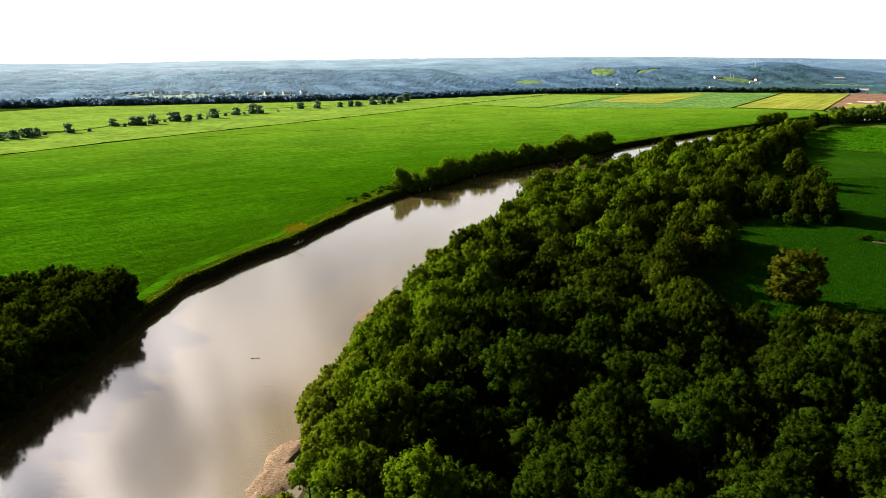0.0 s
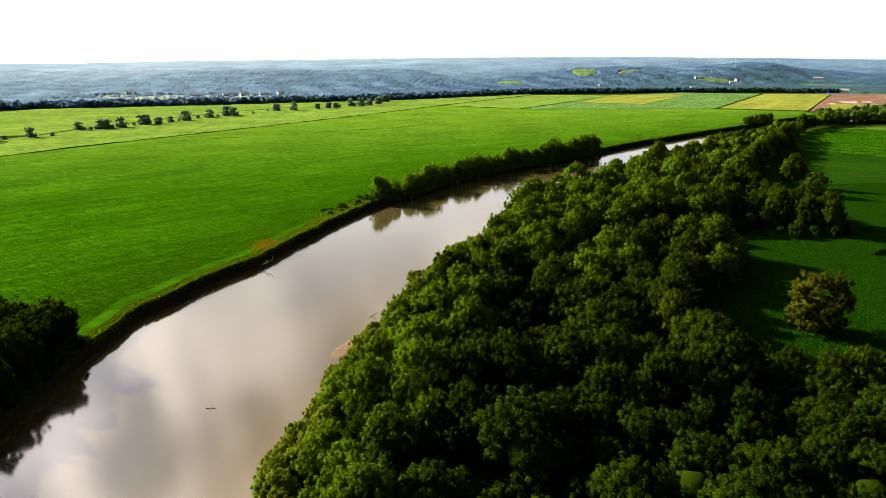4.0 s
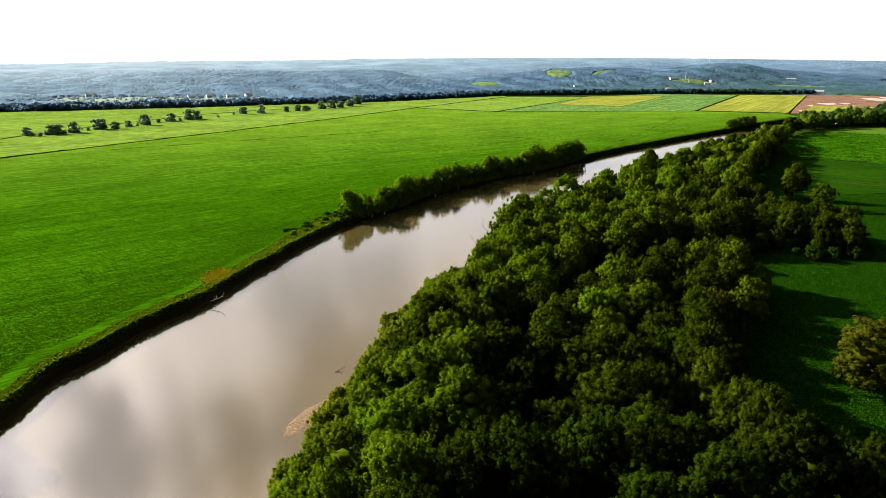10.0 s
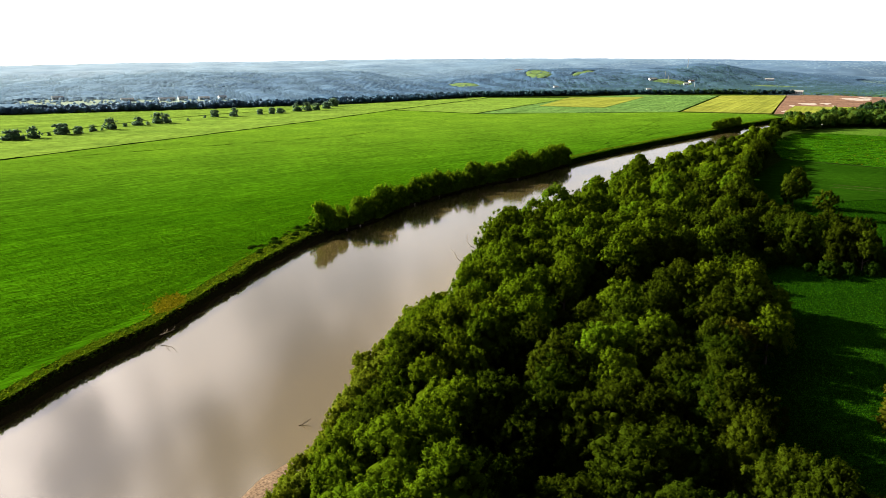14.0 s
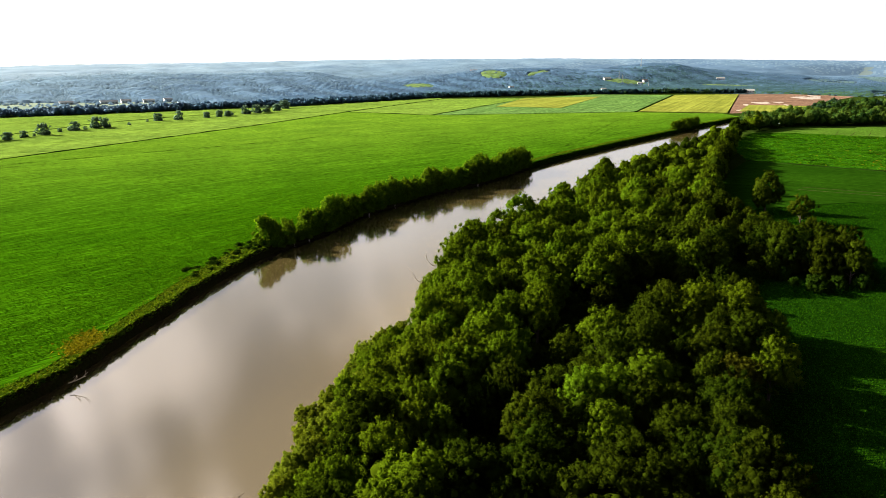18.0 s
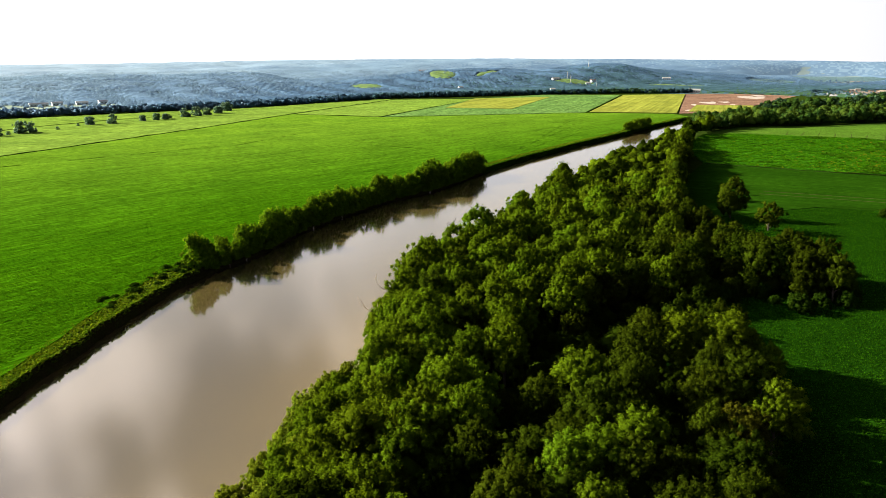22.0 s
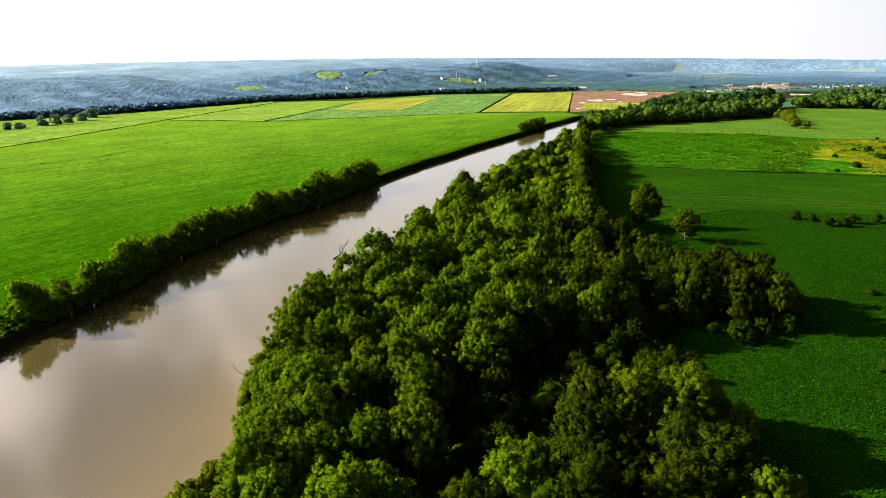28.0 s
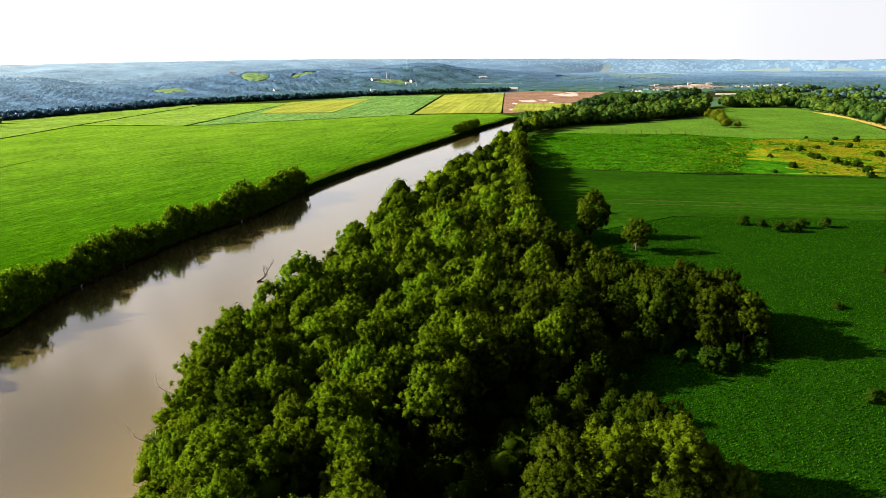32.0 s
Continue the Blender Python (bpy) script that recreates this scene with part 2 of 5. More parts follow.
M_WEED = ground_mat("weed_meadow", [(0.34, (0.012, 0.058, 0.002)), (0.48, (0.022, 0.094, 0.003)), (0.66, (0.036, 0.135, 0.005))], 0.08, fine=0.7, bump=0.8)
M_GOLD = ground_mat("golden_weeds", [(0.38, (0.045, 0.13, 0.005)), (0.52, (0.115, 0.155, 0.007)), (0.64, (0.18, 0.17, 0.01))], 0.05, fine=0.7, bump=0.8)
M_DIRT = ground_mat("bare_dirt", [(0.3, (0.15, 0.09, 0.072)), (0.7, (0.23, 0.15, 0.125))], 0.02, fine=0.2, bump=0.5)
M_GRAVEL = ground_mat("washed_gravel", [(0.3, (0.2, 0.165, 0.155)), (0.7, (0.28, 0.245, 0.235))], 0.03, fine=0.3, bump=0.5)
# ridge and hill ground coloured blue-grey to stand in for distance haze
M_HAZED_RIDGE = ground_mat("hazed_far_ridge", [(0.3, (0.16, 0.23, 0.28)), (0.7, (0.19, 0.26, 0.32))], 0.006, far=0.002)
M_HAZED_HILL = ground_mat("hazed_wooded_hills", [(0.3, (0.08, 0.145, 0.2)), (0.7, (0.1, 0.175, 0.23))], 0.02, fine=0.15, bump=0.6, far=0.002)



def leaf_kind(name, mid, translucent=0.34, own=0.16, spread=0.36):
    """Leaves of one kind of tree, from dull to bright sprays round a middle colour."""
    return leaf_mat(name, tuple(c * (1 - spread) for c in mid), mid, tuple(c * (1 + 1.2 * spread) for c in mid), translucent, own)


# forest sun and shade put into leaf colour: cottonwood, ash bright; maple, elm, linden dark
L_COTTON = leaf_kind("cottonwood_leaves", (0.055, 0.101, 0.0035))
L_MAPLE = leaf_kind("shaded_maple_leaves", (0.018, 0.034, 0.0018))
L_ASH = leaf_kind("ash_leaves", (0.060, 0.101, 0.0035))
L_WILLOW = leaf_kind("willow_leaves", (0.09, 0.125, 0.008), 0.28)
L_OLIVE = leaf_kind("olive_leaves", (0.046, 0.054, 0.004), 0.3, 0.12)
L_FAR = leaf_mat("far_leaves", (0.011, 0.032, 0.007), (0.027, 0.062, 0.011), (0.055, 0.10, 0.018), 0.3, 0.1)
# woods from valley floor to farthest ridge: haze put into leaf colour, bluer further off
HAZED_WOODS = [(0.062, 0.132, 0.07), (0.066, 0.136, 0.185), (0.098, 0.183, 0.31), (0.16, 0.262, 0.41), (0.225, 0.342, 0.49), (0.29, 0.41, 0.56), (0.35, 0.47, 0.62)]
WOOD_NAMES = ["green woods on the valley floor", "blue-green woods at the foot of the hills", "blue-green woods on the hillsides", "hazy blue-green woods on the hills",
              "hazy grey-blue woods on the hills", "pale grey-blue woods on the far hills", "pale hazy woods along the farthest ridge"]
L_WOODS = [leaf_mat("hazed_hill_leaves_%d" % k, tuple(q * 0.84 for q in c), tuple(q * 0.89 for q in c), (c[0] * 0.97, c[1] * 0.96, c[2] * 0.93), 0.4, 0, (1.0, 1.0, 0.95)) for k, c in enumerate(HAZED_WOODS)]
# thin leaves that the low sun shines through, in the same haze tints
L_EDGE = [leaf_mat("hazed_edge_leaves_%d" % k, tuple(q * 0.62 for q in c), tuple(q * 0.68 for q in c), tuple(q * 0.74 for q in c), 0.8, 0, (1.0, 1.0, 0.95)) for k, c in enumerate(HAZED_WOODS)]
# hedgerow leaves paled and blued, haze put into their colour
L_HEDGE = leaf_mat("hazed_hedgerow_leaves", (0.085, 0.145, 0.12), (0.105, 0.17, 0.14), (0.125, 0.195, 0.155), 0.75, 0.1, (1.0, 1.0, 0.85))
# sheet under the crowns, its colours tinted with the same haze
M_HAZED_CANOPY = [ground_mat("canopy_%d" % k, [(0.3, (c[0] * 0.66, c[1] * 0.7, c[2] * 0.8)), (0.7, (c[0] * 0.78, c[1] * 0.82, c[2] * 0.92))], 0.035, far=0.006) for k, c in enumerate(HAZED_WOODS)]
L_ROW = leaf_kind("bank_row_leaves", (0.078, 0.145, 0.007), 0.55)
L_ELM = leaf_kind("shaded_elm_leaves", (0.023, 0.039, 0.002))
L_LINDEN = leaf_kind("shaded_linden_leaves", (0.017, 0.034, 0.0018))
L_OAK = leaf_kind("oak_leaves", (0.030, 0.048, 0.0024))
L_BUSH = leaf_kind("bush_leaves", (0.017, 0.040, 0.003))
M_BARK = plain_mat("bark", (0.055, 0.045, 0.033), 0.9, 0.4, 1.5)
M_DEAD = plain_mat("dead_wood", (0.30, 0.26, 0.21), 0.85, 0.3, 3.0)


# ---- mesh helpers ----
def mesh_object(name, verts, faces, material, parent=None, smooth=False, normals=None):
    me = bpy.data.meshes.new(name)
    if isinstance(faces, np.ndarray):
        k = faces.shape[1]
        me.vertices.add(len(verts))
        me.vertices.foreach_set("co", np.asarray(verts, np.float32).ravel())
        me.loops.add(faces.size)
        me.loops.foreach_set("vertex_index", faces.astype(np.int32).ravel())
        me.polygons.add(len(faces))
        me.polygons.foreach_set("loop_start", np.arange(0, faces.size, k, dtype=np.int32))
        me.polygons.foreach_set("loop_total", np.full(len(faces), k, np.int32))
        me.update(calc_edges=True)
    else:
        me.from_pydata([tuple(v) for v in verts], [], faces)
    for mt in (material if isinstance(material, (list, tuple)) else [material]):
        me.materials.append(mt)
    if smooth:
        me.polygons.foreach_set("use_smooth", np.ones(len(me.polygons), bool))
    if normals is not None:
        # leaves shade with the clump that they grow on
        layer = me.attributes.new("custom_normal", "FLOAT_VECTOR", "POINT")
        layer.data.foreach_set("vector", np.asarray(normals, np.float32).ravel())
    ob = new(name, me)
    if parent:
        ob.parent = parent
    return ob


def inside(poly, pts):
    """Which points lie in a polygon."""
    pts = np.asarray(pts, float)
    x, y = pts[:, 0], pts[:, 1]
    res = np.zeros(len(pts), bool)
    n = len(poly)
    for i in range(n):
        (x1, y1), (x2, y2) = poly[i], poly[(i + 1) % n]
        hit = ((y1 > y) != (y2 > y)) & (x < (x2 - x1) * (y - y1) / (y2 - y1 + 1e-12) + x1)
        res ^= hit
    return res


# ---- the lie of the land ----
TURN = radians(32.0)
CT, ST = math.cos(TURN), math.sin(TURN)


def to_uv(x, y):
    return x * CT - y * ST, x * ST + y * CT


def to_xy(u, v):
    return u * CT + v * ST, -u * ST + v * CT


LEFT_BANK = [(-95, -700), (-95, 0), (-90, 127), (-91, 176), (-89, 223), (-81, 250), (-67, 287), (-58, 318), (-48, 357), (-36, 390),
             (-22, 417), (-13, 431), (-6, 450), (20, 486), (46, 522), (78, 550), (126, 619), (164, 666), (225, 734), (320, 835), (391, 914), (477, 1000),
             (530, 1033), (620, 1052), (720, 1077), (830, 1112), (930, 1165), (1100, 1325), (1500, 1800), (3600, 3500)]
RIGHT_BANK = [(-32, -700), (-32, 0), (-30, 118), (-31, 143), (-25, 166), (-16, 208), (-4, 265), (14, 302), (22, 347), (38, 377),
              (60, 412), (90, 457), (122, 511), (172, 569), (208, 609), (280, 703), (350, 793), (440, 897), (530, 955), (620, 985),
              (720, 1010), (860, 1060), (940, 1106), (1140, 1290), (1560, 1760), (3650, 3450)]
V_LINE = np.arange(-700.0, 5400.0, 1.0)


def bank_line(points, seed):
    uv = np.array([to_uv(*p) for p in points])
    u = np.interp(V_LINE, uv[:, 1], uv[:, 0])
    k = np.hanning(31)
    u = np.convolve(np.pad(u, 15, mode="edge"), k / k.sum(), mode="valid")
    rng = np.random.default_rng(seed)
    for span, size in ((40, 1.6), (13, 0.8), (5, 0.45)):
        w = rng.normal(0, 1, len(V_LINE) // span + 3)
        u = u + size * np.interp(V_LINE / span, np.arange(len(w)), w) * 0.6
    return u


U_LEFT, U_RIGHT = bank_line(LEFT_BANK, 3), bank_line(RIGHT_BANK, 4)


def u_left(v):
    return np.interp(v, V_LINE, U_LEFT) + 1.5


def u_right(v):
    return np.interp(v, V_LINE, U_RIGHT) + np.interp(v, [290, 400], [0.5, 5.0])


def smooth_step(t):
    t = np.clip(t, 0, 1)
    return t * t * (3 - 2 * t)


def wave(x, y, seed, size, octaves=3):
    """Cheap smooth noise from sums of sines, about -1 to 1."""
    rng = np.random.default_rng(seed)
    total, amp = 0.0, 1.0
    for k in range(octaves * 3):
        a, ph = rng.uniform(0, 2 * math.pi), rng.uniform(0, 2 * math.pi)
        f = 2 * math.pi / (size * rng.uniform(0.7, 1.4) / (1.9 ** (k // 3)))
        total = total + amp * np.sin((x * math.cos(a) + y * math.sin(a)) * f + ph)
        if k % 3 == 2:
            amp *= 0.55
    return total / 3.2


def hill_height(x, y):
    """The bluffs that close the valley: a broken near range first, a far ridge behind."""
    dx, dy = x - 10.0, y - 120.0
    d, az = np.hypot(dx, dy), np.degrees(np.arctan2(dx, dy))
    near_d = np.interp(az, [-45, -20, 0, 12, 20, 30, 36, 60], [1350, 1450, 1600, 1800, 2000, 2300, 2800, 3000])
    near_z = np.interp(az, [-45, -28, -24, -20, -17, -14, -9, -6, -3, -1.4, 0, 3, 8, 12, 15, 17.6, 20, 22, 24, 25.5, 27, 29.5, 34, 60],
                       [4, 5, 14, 27, 33, 33, 30, 33, 31, 22, 14, 14, 30, 42, 47, 40, 51, 58, 58, 50, 40, 28, 12, 10])
    far_z = np.interp(az, [-60, -27, -19, -12, -1, 8, 15, 25, 33, 38, 44, 52, 56, 70], [20, 24, 42, 50, 67, 74, 77, 74, 69, 66, 58, 50, 60, 60])
    fold = wave(x, y, 5, 620, 3)
    near = near_z * smooth_step((d - near_d) / 520) * (1 - 0.65 * smooth_step((d - near_d - 560) / 450))
    near = near * (1 + 0.16 * fold)
    far = far_z * smooth_step((d - near_d - 750) / (3800 - near_d - 750)) * (1 + 0.10 * fold * (1 - smooth_step((d - 3300) / 500)))
    return np.maximum(np.maximum(near, far) + 2.5 * wave(x, y, 6, 240, 2) * smooth_step((d - near_d) / 300), 0)


def steps(marks):
    """Positions from rows of (start, end, spacing)."""
    out = []
    for a, b, s in marks:
        out += list(np.arange(a, b, s))
    return np.array(out + [marks[-1][1]])


def build_ground():
    v = steps([(-700, -40, 30), (-40, 1000, 3), (1000, 1500, 8), (1500, 2200, 35), (2200, 4700, 60)])
    left = -steps([(0.0, 3.0, 0.25), (3.0, 12.0, 2.0), (12.0, 60, 8), (60, 400, 40), (400, 4700, 80)])[::-1]
    mid = np.array([0.03, 0.12, 0.5, 0.88, 0.97])
    right = steps([(0.0, 3.0, 0.6), (3.0, 12.0, 2.0), (12.0, 60, 8), (60, 400, 40), (400, 4400, 80)])
    rng = np.random.default_rng(11)
    V = v[:, None]
    ul, ur = u_left(v)[:, None], u_right(v)[:, None]
    U = np.concatenate([ul + left[None], ul + mid[None] * (ur - ul), ur + right[None]], 1)
    VV = np.broadcast_to(V, U.shape)
    X, Y = to_xy(U, VV)
    Z = hill_height(X, Y)
    dl, dr = ul - U, U - ur
    ragged = 1.0 + 0.35 * wave(X, Y, 21, 14, 3)
    zl = WATER_Z - 0.5 + (0.3 - WATER_Z + 0.5) * smooth_step(dl / (1.7 * ragged))
    zr = WATER_Z - 0.4 + (0.0 - WATER_Z + 0.4) * smooth_step(dr / (7.0 * ragged))
    zl = zl - 0.3 * smooth_step((dl - 3) / 8)
    Z = np.where(dl >= 0, np.where(dl < 14, zl, Z), Z)
    Z = np.where(dr >= 0, np.where(dr < 12, zr, Z), Z)
    Z = np.where((dl < 0) & (dr < 0), WATER_Z - 2.5, Z)
    rough = 0.12 * wave(X, Y, 33, 9, 3)
    Z = Z + np.where((np.maximum(dl, dr) > 1) & (np.maximum(dl, dr) < 60), rough, 0)
    Z = np.where(VV > 1640, hill_height(X, Y), Z)
    nv, nu = U.shape
    idx = np.arange(nv * nu).reshape(nv, nu)
    f = np.stack([idx[:-1, :-1], idx[:-1, 1:], idx[1:, 1:], idx[1:, :-1]], -1).reshape(-1, 4)
    verts = np.stack([X, Y, Z], -1).reshape(-1, 3)
    ob = mesh_object("ground", verts, f, [M_EARTH, M_MUD, M_HAZED_HILL, M_HAZED_RIDGE], smooth=True)
    cx, cy = X[:-1, :-1].ravel(), Y[:-1, :-1].ravel()
    dlm, drm = dl[:-1, 1:].ravel(), dr[:-1, 1:].ravel()
    slot = np.zeros(len(f), np.int32)
    slot[(dlm < 1.5) & (drm < 5)] = 1
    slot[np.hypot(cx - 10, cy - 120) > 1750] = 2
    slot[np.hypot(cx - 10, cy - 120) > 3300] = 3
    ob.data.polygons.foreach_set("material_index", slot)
    tagged(ob, "flat river valley with earth banks rising to wooded hills", "ground", kind="structure")


build_ground()


def build_river():
    v = steps([(-650, 1500, 6), (1500, 1640, 20)])
    k = np.linspace(0, 1, 15)
    a, b = u_left(v)[:, None] - 0.6, u_right(v)[:, None] + 2.0
    U = a + (b - a) * k
    X, Y = to_xy(U, np.broadcast_to(v[:, None], U.shape))
    idx = np.arange(U.size).reshape(U.shape)
    f = np.stack([idx[:-1, :-1], idx[:-1, 1:], idx[1:, 1:], idx[1:, :-1]], -1).reshape(-1, 4)
    verts = np.stack([X, Y, np.full(X.shape, WATER_Z)], -1).reshape(-1, 3)
    ob = mesh_object("water", verts, f, M_WATER, smooth=True)
    # silt stirred up over the shallows of the inner bank
    shallow = smooth_step((k[None] - 0.42) / 0.58) * (0.55 + 0.35 * wave(X, Y, 61, 70, 3))
    shallow = shallow * np.interp(v, [-100, 250, 420, 600], [0.9, 0.9, 0.5, 0.3])[:, None]
    layer = ob.data.attributes.new("shallow", "FLOAT", "POINT")
    layer.data.foreach_set("value", np.clip(shallow, 0, 1).astype(np.float32).ravel())
    tagged(ob, "calm muddy brown river reflecting a pale cloudy sky", "river", kind="structure")


build_river()


# ---- fields ----
def field(name, poly, material, height, label, cell=30.0, bumpy=0.0, category="crop field", base=0.02):
    """A crop as a sheet with thickness over a polygon of the plan."""
    bm = bmesh.new()
    vs = [bm.verts.new((x, y, height)) for x, y in poly]
    top = bm.faces.new(vs)
    if top.normal.z < 0:
        top.normal_flip()
    ext = bmesh.ops.extrude_face_region(bm, geom=[top])
    bmesh.ops.translate(bm, verts=[g for g in ext["geom"] if isinstance(g, bmesh.types.BMVert)], vec=(0, 0, base - height))
    bmesh.ops.recalc_face_normals(bm, faces=bm.faces[:])
    me = bpy.data.meshes.new(name)
    bm.to_mesh(me)
    bm.free()
    me.materials.append(material)
    ob = new(name, me)
    return tagged(ob, label, category, kind="stuff")


def bank_path(v0, v1, step, off, side="left"):
    """Points along a bank, off metres inland."""
    v = np.arange(v0, v1, step)
    u = u_left(v) - off if side == "left" else u_right(v) + off
    x, y = to_xy(u, v)
    return list(zip(x.tolist(), y.tolist()))


JOIN, CORNER = (-8.0, 1156.0), (105.0, 1084.0)
edge = bank_path(-100, 1130, 12, np.interp(np.arange(-100, 1130, 12), [60, 220, 290, 330, 400], [3.5, 5.5, 9, 13, 9]))
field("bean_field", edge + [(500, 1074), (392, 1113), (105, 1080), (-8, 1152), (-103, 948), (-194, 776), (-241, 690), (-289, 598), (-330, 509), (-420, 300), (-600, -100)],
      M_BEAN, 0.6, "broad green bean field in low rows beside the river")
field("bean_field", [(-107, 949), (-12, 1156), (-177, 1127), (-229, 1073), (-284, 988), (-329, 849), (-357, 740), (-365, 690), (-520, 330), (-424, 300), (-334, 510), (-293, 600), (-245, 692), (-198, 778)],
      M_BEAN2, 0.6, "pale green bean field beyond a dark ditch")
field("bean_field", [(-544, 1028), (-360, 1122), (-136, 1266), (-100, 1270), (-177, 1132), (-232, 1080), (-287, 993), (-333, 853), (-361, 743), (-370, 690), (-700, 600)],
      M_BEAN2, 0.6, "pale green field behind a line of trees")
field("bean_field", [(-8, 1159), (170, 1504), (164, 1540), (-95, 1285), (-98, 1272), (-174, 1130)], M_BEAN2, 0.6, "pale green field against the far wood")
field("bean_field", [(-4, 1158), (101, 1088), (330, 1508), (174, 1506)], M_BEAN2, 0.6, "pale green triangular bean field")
field("corn_field", [(108, 1084), (388, 1116), (394, 1123), (664, 1614), (505, 1650), (336, 1512)], M_CORN, 0.9, "dark green corn field with straight rows")
field("ripe_field", [(221, 1250), (312, 1208), (487, 1546), (328, 1513)], M_RIPE, 1.3, "yellow-green ripening field")
field("ripe_field", [(399, 1121), (510, 1082), (816, 1622), (671, 1612)], M_RIPE, 1.2, "yellow-green ripening field beside bare ground")
field("bare_ground", [(513, 1081), (822, 1640), (842, 1645), (960, 1640), (1010, 1520), (930, 1440), (725, 1232), (600, 1090)], M_DIRT, 0.3, "reddish bare dirt of a work site with puddles", category="bare ground")

# right bank
R1A, R1B = (276, 610), (434, 479)
field("soy_field", [(56, 172), (130, 150), (400, 30), (650, 250), (372, 372), (250, 450), (196, 440), (170, 420), (168, 350), (140, 335), (118, 345), (90, 325), (80, 275), (62, 238)],
      M_SOY, 0.7, "dark green leafy soy field at the forest edge")
field("soy_field", [(196, 441), (250, 451), (372, 373), (650, 252), (780, 190), (436, 476), (340, 547), (278, 607), (222, 535), (170, 430)],
      M_SOY2, 0.7, "green soy field with faint tramlines")
field("weed_meadow", [(280, 610), (341, 550), (374, 532), (436, 480), (780, 196), (1000, 330), (700, 570), (548, 673), (510, 736), (425, 797), (388, 800), (320, 712)],
      M_WEED, 0.9, "bright green overgrown weed meadow", category="meadow")
gold_rng = random.Random(3)
ragged = []
for k in range(41):
    q = k / 40
    w = 16 * math.sin(q * 9.0) + 7 * math.sin(q * 31.0) + gold_rng.uniform(-5, 5)
    ragged.append((398 + 112 * q + 0.8 * w, 517 + 150 * q - 0.6 * w))
field("golden_meadow", ragged + [(552, 664), (640, 604), (700, 560), (985, 334), (782, 204), (440, 483)], M_GOLD, 0.98, "golden flowering weed meadow", category="meadow", base=0.6)
field("soy_field", [(392, 806), (427, 801), (512, 740), (550, 677), (700, 575), (712, 672), (802, 783), (868, 874), (912, 956), (840, 1012), (700, 905), (600, 870), (470, 868)], M_SOY3, 0.7, "green soy field with short dark tramlines")


# ---- trees ----
def ico(level):
    bm = bmesh.new()
    bmesh.ops.create_icosphere(bm, subdivisions=level, radius=1.0)
    v = np.array([p.co for p in bm.verts])
    f = np.array([[q.index for q in p.verts] for p in bm.faces])
    bm.free()
    return v, f


ICO1 = ico(1)
OCTA = (np.array([(1, 0, 0), (0, 1, 0), (-1, 0, 0), (0, -1, 0), (0, 0, 1), (0, 0, -1.0)]),
        np.array([(0, 1, 4), (1, 2, 4), (2, 3, 4), (3, 0, 4), (1, 0, 5), (2, 1, 5), (3, 2, 5), (0, 3, 5)]))


def unit(v):
    return v / (np.linalg.norm(v, axis=-1, keepdims=True) + 1e-9)


def cards(rng, centers, radii, per, size, up=0.35, droop=0.0, outward=None, tall=1.45):
    """Sprays of leaves: small pointed blades round every clump."""
    n = len(centers) * per
    d = rng.normal(0, 1, (n, 3))
    d[:, 2] += up
    d = unit(d)
    c = np.repeat(centers, per, 0) + d * (np.repeat(radii, per)[:, None] * rng.uniform(0.7, 1.4, (n, 1)) * [1, 1, tall])
    nrm = unit(d + rng.normal(0, 0.3, (n, 3)))
    a = rng.normal(0, 1, (n, 3))
    a[:, 2] += 0.6 - droop
    a = unit(a - nrm * (a * nrm).sum(1, keepdims=True))
    b = np.cross(nrm, a)
    s = (size * rng.uniform(0.6, 1.35, n))[:, None]
    v = np.stack([c - a * s * 0.5 - b * s * 0.42, c + a * s * 0.75 - nrm * s * 0.1, c - a * s * 0.5 + b * s * 0.42], 1).reshape(-1, 3)
    shade = d if outward is None else 0.6 * d + 0.55 * np.repeat(outward, per, 0)
    shade = unit(shade + rng.normal(0, 0.24, (n, 3)))
    return v, np.arange(n * 3).reshape(-1, 3), np.repeat(shade, 3, 0)


def spread(rng, count, lowest):
    """Directions that keep their distance from one another."""
    d = unit(rng.normal(0, 1, (count * 30, 3)))
    d = d[d[:, 2] > lowest]
    pick = [d[0]]
    for q in d[1:]:
        if len(pick) < count and min(np.linalg.norm(q - w) for w in pick) > 1.6 / math.sqrt(count):
            pick.append(q)
    return np.array(pick)


